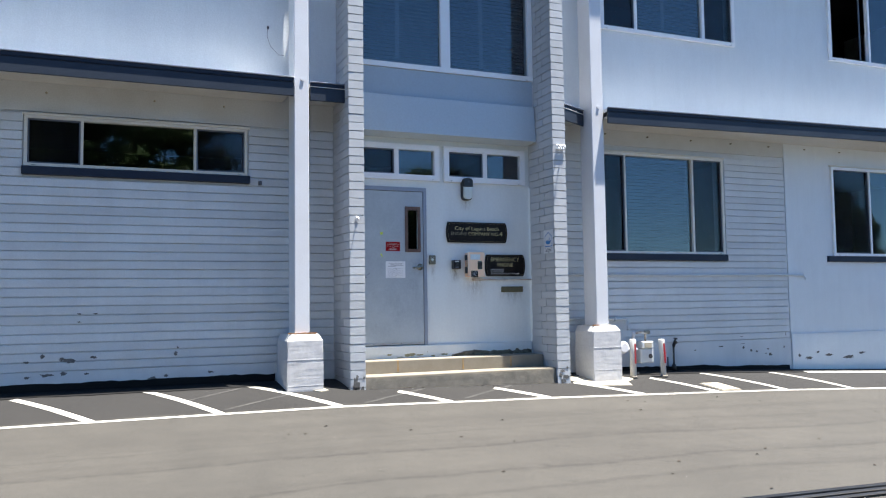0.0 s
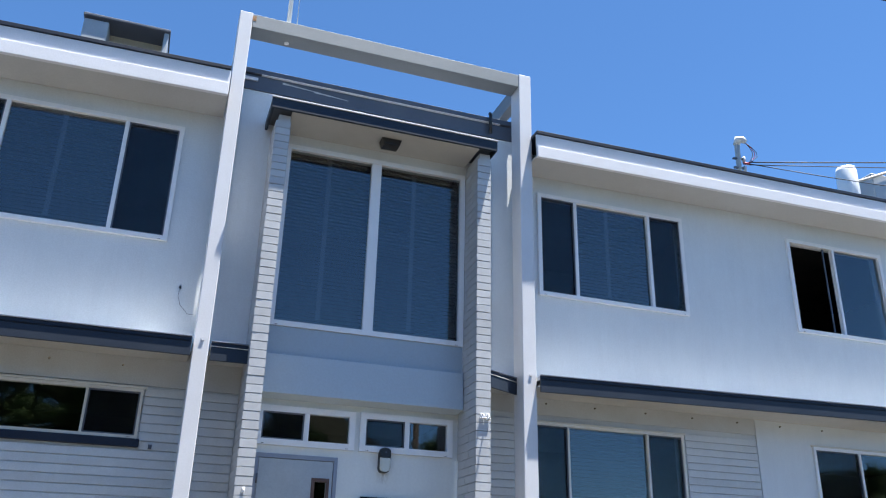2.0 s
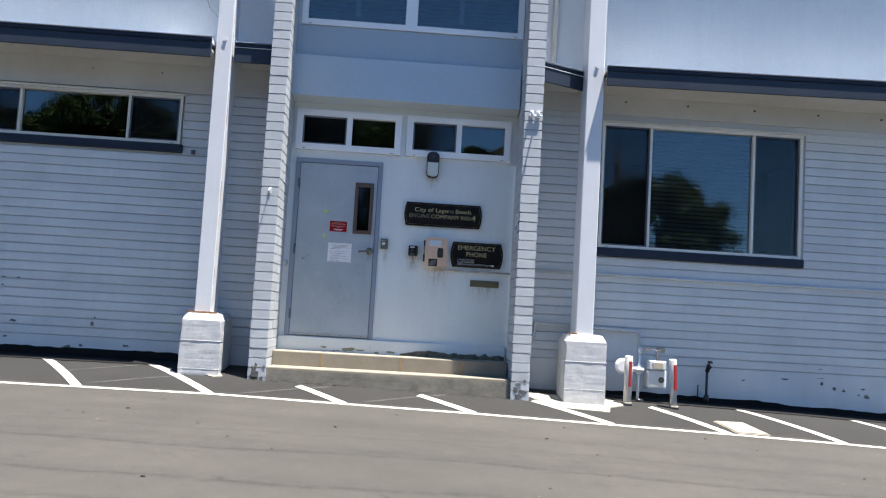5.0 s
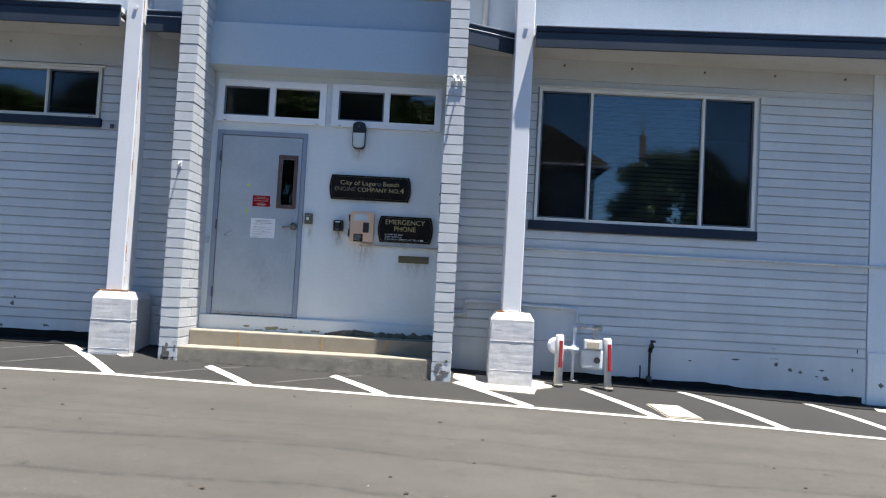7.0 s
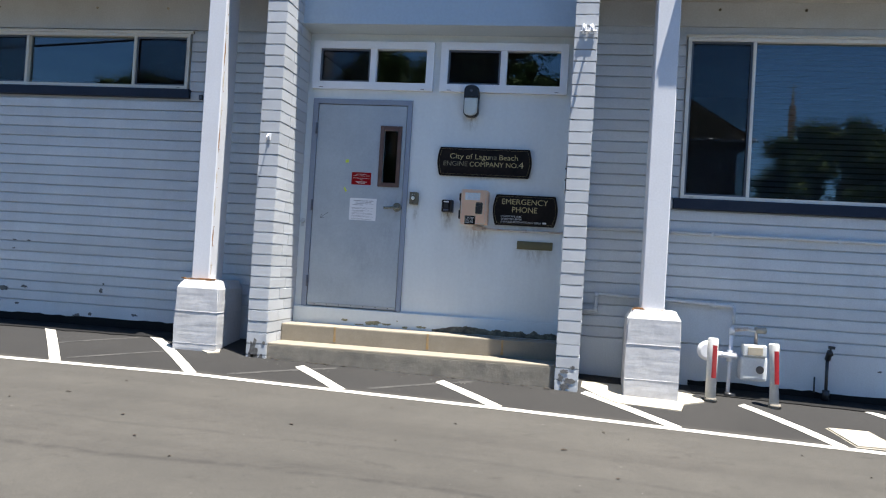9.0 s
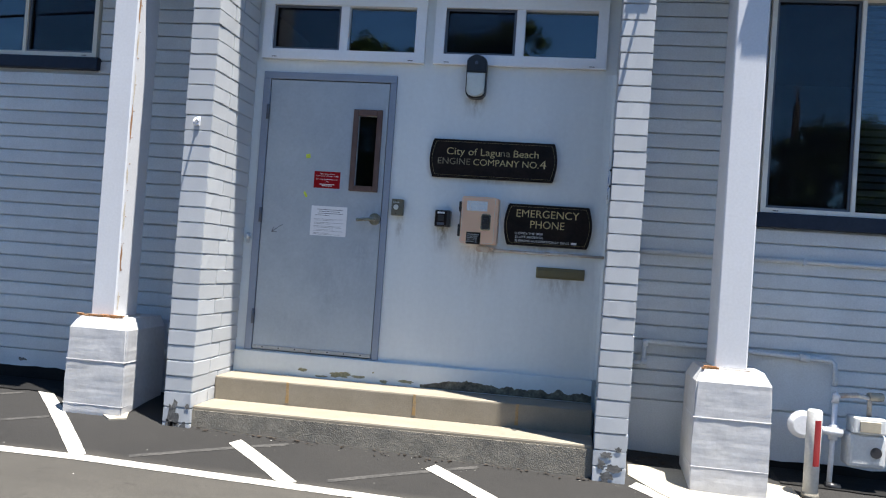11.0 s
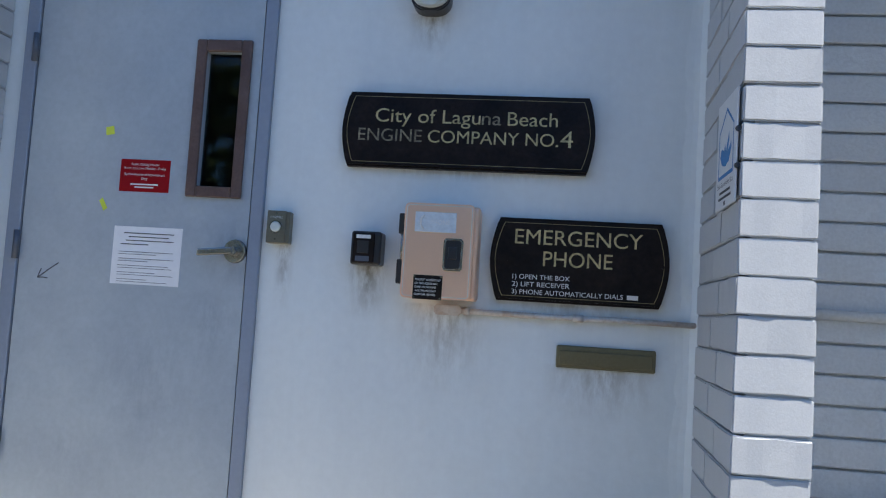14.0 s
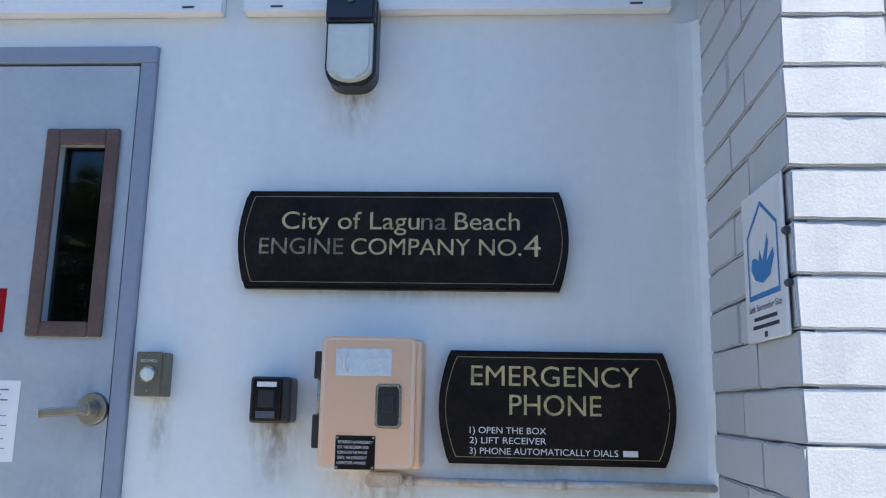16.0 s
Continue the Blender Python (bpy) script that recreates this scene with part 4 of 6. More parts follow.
M_tan = paint("tan_metal", (0.42, 0.37, 0.28), 0.6, 0.1, 40, 0.1, 0.3)
M_cable = paint("black_cable", (0.012, 0.012, 0.013), 0.6, 0.1, 40, 0.0, 0.0)


def text_part(words, x, z, height, width, y, material, parent, name="lettering", turn=None, bold=0.0):
    """Words in the built-in font as a mesh: left end x, baseline z, capital height, full width."""
    cu = bpy.data.curves.new(name, 'FONT')
    cu.body, cu.extrude, cu.size, cu.offset = words, 0.0, 1.0, bold
    tmp = new("tmp", cu)
    dg = bpy.context.evaluated_depsgraph_get()
    me = bpy.data.meshes.new_from_object(tmp.evaluated_get(dg))
    bpy.data.objects.remove(tmp)
    bpy.data.curves.remove(cu)
    co = np.array([v.co[:] for v in me.vertices])
    lo, hi = co[:, 0].min(), co[:, 0].max()
    cap = 0.70
    for v in me.vertices:
        px, pz = (v.co.x - lo) / (hi - lo) * width, v.co.y / cap * height
        v.co = (x + px, y, z + pz) if turn is None else turn(px, pz)
    me.materials.clear()
    me.materials.append(material)
    ob = new(name, me)
    ob.parent = parent
    return ob


def bar(x, z, w, h, y, material, parent, name="print_line"):
    return part(name, box(x, x + w, y - 0.0006, y, z, z + h), material, parent)


def plate(outline, y0, y1, bevel=0.0):
    """An extruded plate from an outline in x, z."""
    bm = bmesh.new()
    a = [bm.verts.new((x, y0, z)) for x, z in outline]
    b = [bm.verts.new((x, y1, z)) for x, z in outline]
    bm.faces.new(a)
    bm.faces.new(b)
    n = len(a)
    for i in range(n):
        bm.faces.new((a[i], a[(i + 1) % n], b[(i + 1) % n], b[i]))
    if bevel:
        bmesh.ops.bevel(bm, geom=[e for e in bm.edges if all(abs(v.co.y - y0) < 1e-6 for v in e.verts)], offset=bevel, segments=2, affect='EDGES')
    return bm


def bowed(x0, x1, z0, z1, bow, notch, inset=0.0):
    """Outline of a sign with straight top and foot and bowed sides."""
    x0, x1, z0, z1 = x0 + inset, x1 - inset, z0 + inset, z1 - inset
    out = []
    for side, s in ((x1, 1), (x0, -1)):
        pts = []
        for i in range(9):
            u = i / 8
            z = z0 + notch + (z1 - z0 - 2 * notch) * u
            pts.append((side + s * (0.3 * bow + 0.7 * bow * math.sin(math.pi * u)), z))
        pts = [(side, z0), *pts, (side, z1)]
        out += pts if s > 0 else pts[::-1]
    return out


def rounded(x0, x1, z0, z1, r):
    """Outline of a rectangle with round corners."""
    return [(cx + r * math.cos(radians(a)), cz + r * math.sin(radians(a))) for cx, cz, s in ((x1 - r, z1 - r, 0), (x0 + r, z1 - r, 90), (x0 + r, z0 + r, 180), (x1 - r, z0 + r, 270)) for a in range(s, s + 91, 18)]


def ring_line(o, i, y):
    """A thin raised line between two outlines."""
    bm = bmesh.new()
    a = [bm.verts.new((x, y, z)) for x, z in o]
    b = [bm.verts.new((x, y, z)) for x, z in i]
    for k in range(len(a)):
        q = (k + 1) % len(a)
        bm.faces.new((a[k], a[q], b[q], b[k]))
    return bm


# ---- entry: signs ----
ya = EW - 0.002
s1 = thing("sign_board", "black bowed name board with worn gold letters", "sign")
part("board", plate(bowed(4.309, 5.174, 1.812, 2.089, 0.026, 0.02), ya - 0.032, ya, 0.008), M_signblack, s1)
part("border_line", ring_line(bowed(4.309, 5.174, 1.812, 2.089, 0.026, 0.02, 0.017), bowed(4.309, 5.174, 1.812, 2.089, 0.026, 0.02, 0.0188), ya - 0.0326), M_gold_line, s1, "thin gold border line")
yt = ya - 0.0328
text_part("City of Lagu", 4.405, 1.979, 0.050, 0.385, yt, M_gold, s1)
text_part("na", 4.795, 1.979, 0.050, 0.07, yt, M_gold_worn, s1)
text_part("Beach", 4.888, 1.979, 0.050, 0.178, yt, M_gold, s1)
text_part("ENGINE", 4.345, 1.908, 0.046, 0.235, yt, M_gold_worn, s1)
text_part("COMPANY NO.", 4.603, 1.908, 0.046, 0.468, yt, M_gold, s1)
text_part("4", 5.078, 1.906, 0.060, 0.045, yt, M_gold, s1)
s2 = thing("sign_board", "black bowed emergency phone board with gold letters", "sign")
part("board", plate(bowed(4.883, 5.444, 1.355, 1.65, 0.03, 0.02), ya - 0.032, ya, 0.008), M_signblack, s2)
part("border_line", ring_line(bowed(4.883, 5.444, 1.355, 1.65, 0.03, 0.02, 0.017), bowed(4.883, 5.444, 1.355, 1.65, 0.03, 0.02, 0.0188), ya - 0.0326), M_gold_line, s2, "thin gold border line")
text_part("EMERGENCY", 4.938, 1.558, 0.053, 0.442, yt, M_gold, s2)
text_part("PHONE", 5.04, 1.483, 0.053, 0.24, yt, M_gold, s2)
text_part("1) OPEN THE BOX", 4.936, 1.434, 0.0165, 0.20, yt, M_letter_white, s2)
text_part("2) LIFT RECEIVER", 4.936, 1.408, 0.0165, 0.20, yt, M_letter_white, s2)
text_part("3) PHONE AUTOMATICALLY DIALS", 4.936, 1.381, 0.0165, 0.385, yt, M_letter_white, s2)
bar(5.334, 1.381, 0.038, 0.0155, yt, M_letter_white, s2)
for bx in (4.912, 5.452):
    part("screw", rod([(bx, yt - 0.003, 1.5), (bx, yt + 0.004, 1.5)], 0.006, 8), M_signblack, s2)

# ---- entry: emergency telephone box ----
ph = thing("phone_box", "brushed bronze emergency telephone box on the wall", "telephone box")
part("body", box(4.556, 4.815, 9.80, EW - 0.001, 1.343, 1.672, 0.012, 3), M_copper, ph)
dr = part("door", plate(rounded(4.552, 4.797, 1.343, 1.676, 0.016), 9.783, 9.799, 0.005), M_copper, ph)
# The metal edge's highlight, painted as a thin pale line.
part("door_rim", ring_line(rounded(4.5585, 4.7905, 1.3495, 1.6695, 0.012), rounded(4.561, 4.788, 1.352, 1.667, 0.01), 9.7826), M_cream_pale, dr, "pale line painting the highlight on the door's edge")
part("label_plate", box(4.590, 4.735, 9.7815, 9.786, 1.575, 1.645, 0.001), M_silver, dr, "silver label plate")
text_part("PHONE", 4.645, 1.602, 0.016, 0.068, 9.781, M_letter_white, dr)
hs = bmesh.new()
tube(hs, [(4.622, 9.7805, 1.585), (4.612, 9.7805, 1.597), (4.612, 9.7805, 1.622), (4.622, 9.7805, 1.634)], 0.004, 6)
part("handset_symbol", hs, M_letter_white, dr)
lt = part("latch_surround", plate([(4.696 + 0.034 + 0.034 * a, 1.499 + 0.056 * b) for a, b in ((-0.8, -1), (0.8, -1), (1, -0.85), (1, 0.85), (0.8, 1), (-0.8, 1), (-1, 0.85), (-1, -0.85))], 9.774, 9.7835, 0.004), M_steel, ph, "bright steel latch surround")
part("latch", plate([(4.73 + 0.027 * a, 1.499 + 0.049 * b) for a, b in ((-0.8, -1), (0.8, -1), (1, -0.85), (1, 0.85), (0.8, 1), (-0.8, 1), (-1, 0.85), (-1, -0.85))], 9.7715, 9.775, 0.001), M_black, lt)
part("latch_tongue", box(4.715, 4.745, 9.764, 9.772, 1.482, 1.525, 0.004, 2), M_black, lt)
ip = part("instruction_plate", box(4.597, 4.699, 9.780, 9.7825, 1.34, 1.424, 0.001), M_signblack, ph, "black plate with white letters")
for i, w in enumerate(("TO REPORT AN EMERGENCY", "LIFT THE RECEIVER AND", "REMAIN ON THE PHONE", "UNTIL THE EMERGENCY", "DISPATCHER ANSWERS")):
    text_part(w, 4.603, 1.404 - i * 0.0128, 0.0075, (0.09, 0.08, 0.076, 0.076, 0.073)[i], 9.7796, M_letter_white, ip)
for sx, sz in ((4.602, 1.419), (4.694, 1.419), (4.602, 1.345), (4.694, 1.345)):
    part("screw", rod([(sx, 9.778, sz), (sx, 9.781, sz)], 0.0035, 8), M_steel, ip)
for z0, z1 in ((1.565, 1.637), (1.39, 1.475)):
    hg = part("hinge", box(4.532, 4.551, 9.79, 9.85, z0, z1, 0.003), M_black, ph)
part("hinge_pin", rod([(4.546, 9.80, 1.40), (4.546, 9.80, 1.62)], 0.005, 8), M_steel, ph)
cf = thing("conduit", "painted conduit with rust under the telephone box", "pipe")
part("fitting", plate([(4.713 + 0.048 * a, 1.309 + 0.019 * b) for a, b in ((-0.8, -1), (0.8, -1), (1, -0.5), (1, 0.5), (0.8, 1), (-0.8, 1), (-1, 0.5), (-1, -0.5))], 9.855, 9.899, 0.006), M_rustpipe, cf)
part("coupling", rod([(4.77, 9.88, 1.308), (4.79, 9.88, 1.308)], 0.015, 10), M_rustpipe, cf)
part("tube", rod([(4.76, 9.88, 1.308), (5.1, 9.881, 1.306), (5.3, 9.88, 1.309), (5.585, 9.88, 1.306)], 0.0105, 10), M_rustpipe, cf)
part("coupling", rod([(5.155, 9.88, 1.307), (5.19, 9.88, 1.307)], 0.014, 10), M_rustpipe, cf)

# ---- entry: card reader, bell, letter slot, lamp ----
rd = thing("card_reader", "black card reader box on the wall", "card reader")
part("housing", box(4.358, 4.468, 9.815, EW - 0.001, 1.449, 1.57, 0.012, 3), M_black, rd)
part("face", box(4.366, 4.445, 9.811, 9.816, 1.456, 1.563, 0.003), M_signblack, rd)
part("label_strip", box(4.378, 4.43, 9.8095, 9.8112, 1.543, 1.556), M_letter_white, rd, "white label strip")
part("maker_label", box(4.378, 4.428, 9.8095, 9.8112, 1.462, 1.48), M_slate, rd, "grey maker's label")
part("touch_pad", box(4.382, 4.425, 9.808, 9.8112, 1.49, 1.535, 0.002), M_black, rd)
bl = thing("doorbell", "bronze doorbell box with a pale round button", "doorbell")
part("box", box(4.031, 4.114, 9.858, EW - 0.001, 1.512, 1.63, 0.003), M_bronzebox, bl)
fp = part("face_plate", box(4.029, 4.100, 9.854, 9.8578, 1.513, 1.632, 0.0015), M_bronzebox, bl)
part("button_ring", rod([(4.064, 9.849, 1.572), (4.064, 9.856, 1.572)], 0.024, 20), M_steel, fp)
part("button", rod([(4.064, 9.843, 1.572), (4.064, 9.850, 1.572)], [0.015, 0.0205], 20), M_lens, fp, "pale glowing-green bell button")
text_part("DOORBELL", 4.042, 1.604, 0.0075, 0.047, 9.8534, M_letter_white, fp)
part("screw", rod([(4.064, 9.852, 1.622), (4.064, 9.855, 1.622)], 0.004, 8), M_steel, fp)
part("screw", rod([(4.064, 9.852, 1.527), (4.064, 9.855, 1.527)], 0.004, 8), M_steel, fp)
ml = thing("letter_slot", "olive brass letter slot in the wall", "letter slot")
part("surround", box(5.103, 5.444, 9.885, EW - 0.0005, 1.133, 1.211, 0.004), M_brass, ml)
part("flap", box(5.113, 5.434, 9.876, 9.8845, 1.143, 1.194, 0.003), M_brass, ml)
for i in range(4):
    part("rib", box(5.116, 5.431, 9.8745, 9.8765, 1.15 + i * 0.011, 1.154 + i * 0.011), M_brass, ml)
lp = thing("wall_lamp", "black wall lamp with a frosted lens", "lamp")
part("back_box", plate(rounded(4.512, 4.658, 2.386, 2.690, 0.052), 9.832, EW - 0.001, 0.006), M_black, lp)
part("hood", plate([(4.515, 2.568), (4.655, 2.568), (4.655, 2.64)] + [(4.585 + 0.07 * math.cos(radians(a)), 2.64 + 0.05 * math.sin(radians(a))) for a in range(15, 166, 15)] + [(4.515, 2.64)], 9.795, 9.833, 0.008), M_black, lp)
part("lens", plate([(4.649, 2.565), (4.521, 2.565), (4.521, 2.435)] + [(4.585 + 0.064 * math.cos(radians(a)), 2.435 + 0.04 * math.sin(radians(a))) for a in range(195, 346, 15)] + [(4.649, 2.435)], 9.803, 9.833, 0.009), M_lens, lp, "frosted pale glass lens")
part("sensor", rod([(4.585, 9.785, 2.632), (4.585, 9.797, 2.632)], 0.012, 14), M_slate, lp)

# ---- door hardware and notices ----
d = bpy.data.objects["door_1"]
fr = bmesh.new()
for a in ((3.692, 3.732, 1.672, 2.276), (3.870, 3.910, 1.672, 2.276), (3.732, 3.870, 2.23, 2.276), (3.732, 3.870, 1.672, 1.714)):
    quad_box(fr, a[0], a[1], EW - 0.024, EW - 0.0085, a[2], a[3])
bmesh.ops.bevel(fr, geom=fr.edges[:], offset=0.004, segments=1, affect='EDGES')
wf = part("window_frame", fr, M_brown, d, "brown-painted vision frame")
part("pane", box(3.732, 3.870, EW + 0.018, EW + 0.022, 1.714, 2.23), M_wired, wf)
wr = bmesh.new()
for k in range(-14, 42):
    za = 1.714 + k * 0.0135
    for sgn in (1, -1):
        p, q = ((3.732, za), (3.870, za + 0.17)) if sgn > 0 else ((3.732, za + 0.17), (3.870, za))
        def clip(p, q):
            (xa, z_a), (xb, z_b) = p, q
            t0, t1 = 0.0, 1.0
            dz = z_b - z_a
            ta, tb = (1.715 - z_a) / dz, (2.229 - z_a) / dz
            t0, t1 = max(t0, min(ta, tb)), min(t1, max(ta, tb))
            return None if t1 - t0 < 0.02 else ((xa + (xb - xa) * t0, z_a + dz * t0), (xa + (xb - xa) * t1, z_a + dz * t1))
        c = clip(p, q)
        if c:
            tube(wr, [(c[0][0], EW + 0.024, c[0][1]), (c[1][0], EW + 0.024, c[1][1])], 0.0006, 3, False)
part("wire_mesh", wr, M_steel, wf, "wire mesh in the glass")
lv = part("lever", rod([(3.903, 9.838, 1.476), (3.903, EW - 0.0085, 1.476)], 0.017, 16), M_steel, d, "brushed steel lever handle")
part("rose", rod([(3.903, 9.878, 1.476), (3.903, EW - 0.0085, 1.476)], [0.041, 0.045], 28), M_steel, lv)
part("collar", rod([(3.903, 9.864, 1.476), (3.903, 9.879, 1.476)], 0.025, 20), M_steel, lv)
bm = box(3.775, 3.912, 9.830, 9.842, 1.462, 1.488, 0.005, 2)
for v in bm.verts:
    if v.co.x < 3.85:
        v.co.z -= 0.012
        v.co.y += 0.006
part("handle", bm, M_steel, lv)
for z in (2.23, 1.457, 0.70):
    part("hinge", rod([(3.033, 9.874, z - 0.055), (3.033, 9.874, z + 0.055)], 0.011, 10), M_slate, d, "tarnished dark hinge")
part("door_sweep", box(3.045, 3.943, EW - 0.016, EW - 0.0085, 0.462, 0.487, 0.002), M_grey, d, "thin metal strip along the door's foot")
for k in range(7):
    part("screw", rod([(3.12 + k * 0.125, EW - 0.019, 0.475), (3.12 + k * 0.125, EW - 0.015, 0.475)], 0.005, 7), M_steel, d)
for k, ((xa, za), (xb, zb)) in enumerate((((3.205, 1.395), (3.125, 1.335)), ((3.125, 1.335), (3.165, 1.335)), ((3.125, 1.335), (3.137, 1.37)))):
    part("scribble", rod([(xa, EW - 0.0086, za), ((xa + xb) / 2, EW - 0.0086, (za + zb) / 2 + 0.002), (xb, EW - 0.0086, zb)], 0.0022, 5), M_print, d, "faded pen stroke")
gc = thing("gate_catch", "small painted catch on the wall beside the door", "catch")
part("knob", rod([(2.945, 9.84, 1.29), (2.945, EW - 0.001, 1.29)], [0.014, 0.02], 12), M_pipe, gc)
part("plate", box(2.93, 2.96, 9.893, EW - 0.0005, 1.24, 1.32, 0.003), M_pipe, gc)
yd = EW - 0.0085
rn = thing("notice", "red visiting hours notice taped to the door", "notice")
part("sheet", box(3.422, 3.621, yd - 0.001, yd, 1.682, 1.806), M_red, rn)
yn = yd - 0.0014
text_part("Public Visiting Hours:", 3.465, 1.783, 0.0095, 0.11, yn, M_letter_white, rn)
text_part("9 a.m. to 5 p.m. Monday - Friday", 3.437, 1.768, 0.0095, 0.168, yn, M_letter_white, rn)
text_part("By Pre-Approved Appointment", 3.44, 1.744, 0.0095, 0.162, yn, M_letter_white, rn)
text_part("Only", 3.508, 1.728, 0.0095, 0.026, yn, M_letter_white, rn)
bar(3.467, 1.708, 0.11, 0.005, yn, M_letter_white, rn)
bar(3.484, 1.697, 0.076, 0.005, yn, M_letter_white, rn)
pn = thing("notice", "white printed paper notice taped to the door", "notice")
part("sheet", box(3.419, 3.692, yd - 0.001, yd, 1.330, 1.549), M_paper, pn)
for i, (a, w) in enumerate(((0.03, 0.2), (0.05, 0.16), (0.04, 0.19), (0.02, 0.11))):
    bar(3.43 + a, 1.522 - i * 0.014, w, 0.0035, yn, M_print, pn)
for i in range(5):
    for k in range(2):
        bar(3.445, 1.452 - i * 0.026 - k * 0.009, (0.215, 0.15, 0.22, 0.12, 0.2)[(i * 2 + k) % 5], 0.0018, yn, M_print, pn)
for (cx, cz, w, h, r) in ((3.366, 1.914, 0.034, 0.034, 0.1), (3.364, 1.629, 0.018, 0.048, 0.5)):
    yt2 = thing("tape_scrap", "scrap of bright yellow tape on the door", "tape", plate([(cx + (a * w * math.cos(r) - b * h * math.sin(r)) / 2, cz + (a * w * math.sin(r) + b * h * math.cos(r)) / 2) for a, b in ((-1, -1), (1, -0.9), (0.9, 1), (-1, 0.8))], yd - 0.001, yd), M_yellow, group="tape scraps")

# ---- pale sign on the pier's inner face ----
ss = thing("wall_sign", "pale sign with a blue house outline on the pier", "sign")
xs_ = PR[0] - 0.004


def on_pier(u, z, dx=0.0):
    """u metres from the wall side towards the street, on the pier's inner face."""
    return (xs_ - 0.006 - dx, 9.458 - u, 1.643 + (z - 1.655) * 0.87)


bm = box(xs_ - 0.006, xs_, 9.208, 9.458, 1.643, 1.96, 0.003)
part("plate", bm, M_signwhite, ss)


def flat_on_pier(outline, dx, name, mat):
    bm = bmesh.new()
    bm.faces.new([bm.verts.new(on_pier(u, z, dx)) for u, z in outline])
    return part(name, bm, mat, ss)


ho = [(0.03, 1.755), (0.22, 1.755), (0.22, 1.915), (0.125, 1.985), (0.03, 1.915)]
hi_ = [(0.038, 1.768), (0.212, 1.768), (0.212, 1.91), (0.125, 1.973), (0.038, 1.91)]
bm = bmesh.new()
A = [bm.verts.new(on_pier(u, z, 0.0006)) for u, z in ho]
B = [bm.verts.new(on_pier(u, z, 0.0006)) for u, z in hi_]
for k in range(5):
    bm.faces.new((A[k], A[(k + 1) % 5], B[(k + 1) % 5], B[k]))
part("house_outline", bm, M_blue, ss)
flat_on_pier([(0.05, 1.83), (0.075, 1.802), (0.12, 1.79), (0.165, 1.80), (0.195, 1.84), (0.19, 1.86), (0.15, 1.835), (0.165, 1.875), (0.16, 1.9), (0.14, 1.865), (0.125, 1.84), (0.11, 1.87), (0.1, 1.845), (0.08, 1.855), (0.06, 1.855)], 0.0006, "hand_symbol", M_blue)
text_part("Safe Surrender Site", 0, 0, 0.016, 0.2, 0, M_ink, ss, turn=lambda px, pz: on_pier(0.025 + px, 1.727 + pz, 0.0006))
for i, (a, w) in enumerate(((0.055, 0.14), (0.045, 0.16))):
    flat_on_pier([(a, 1.704 - i * 0.019), (a + w, 1.704 - i * 0.019), (a + w, 1.713 - i * 0.019), (a, 1.713 - i * 0.019)], 0.0006, "print_line", M_ink)
flat_on_pier([(0.115, 1.663), (0.135, 1.663), (0.135, 1.676), (0.115, 1.676)], 0.0006, "print_line", M_ink)
for z in (1.74, 1.84):
    part("bolt", rod([(xs_ - 0.003, 9.207, z), (xs_ - 0.003, 9.198, z)], 0.008, 8), M_black, ss)


# ---- outside fittings on the lower wall ----
def bollard(x, y, lean, label):
    zb = ground_z(x, y)
    b = thing("bollard", label, "bollard", group="meter bollards")
    top = Vector((x + lean, y, zb + 0.54))
    part("tube", rod([(x, y, zb - 0.05), top - Vector((0, 0, 0.012)), top], [0.045, 0.045, 0.036], 20), M_bollard, b)
    bm = bmesh.new()
    r = 0.0465
    lo, hi = (0.20, 0.48)
    cols = []
    for k in range(7):
        a = radians(-100 + 9 * k)
        cols.append([bm.verts.new((x + lean * (h / 0.54) + r * math.cos(a), y + r * math.sin(a), zb + h)) for h in (lo, hi)])
    for p, q in zip(cols, cols[1:]):
        bm.faces.new((p[0], q[0], q[1], p[1]))
    part("reflector", bm, M_redtape, b, "red reflective strip")
    part("collar", rod([(x, y, zb + 0.0), (x, y, zb + 0.03)], [0.056, 0.049], 16), M_rough_concrete, b)


bollard(6.88, 9.36, 0.0, "white steel bollard with a red reflective strip")
bollard(7.41, 9.37, -0.03, "white leaning steel bollard with a red reflective strip")
gm = thing("gas_meter", "grey gas meter with white pipework on the wall", "gas meter")
part("body", box(7.145, 7.375, 9.60, 9.76, 0.085, 0.30, 0.03, 3), M_meter, gm)
part("index_box", box(7.165, 7.36, 9.585, 9.74, 0.302, 0.405, 0.012, 2), M_meter, gm)
part("dial_window", box(7.2, 7.325, 9.578, 9.586, 0.315, 0.385, 0.003), M_tan, gm, "pale dial window")
part("badge", rod([(7.31, 9.592, 0.19), (7.31, 9.603, 0.19)], 0.034, 16), M_ink, gm, "dark round badge")
part("riser", rod([(7.06, 9.66, ground_z(7.06, 9.66) - 0.02), (7.065, 9.66, 0.14), (7.07, 9.66, 0.50)], 0.017, 10), M_white, gm)
part("elbow", rod([(7.07, 9.66, 0.475), (7.07, 9.66, 0.52), (7.085, 9.66, 0.53)], 0.026, 10), M_white, gm)
part("top_pipe", rod([(7.075, 9.66, 0.52), (7.2, 9.665, 0.535), (7.28, 9.67, 0.52), (7.28, 9.67, 0.40)], 0.017, 10), M_rustpipe, gm)
part("union", rod([(7.27, 9.67, 0.53), (7.36, 9.69, 0.53)], 0.028, 8), M_tan, gm)
part("valve", rod([(6.98, 9.62, 0.30), (7.11, 9.66, 0.29)], [0.022, 0.034], 10), M_white, gm)
part("valve_body", rod([(7.066, 9.66, 0.24), (7.066, 9.66, 0.34)], 0.03, 10), M_white, gm)
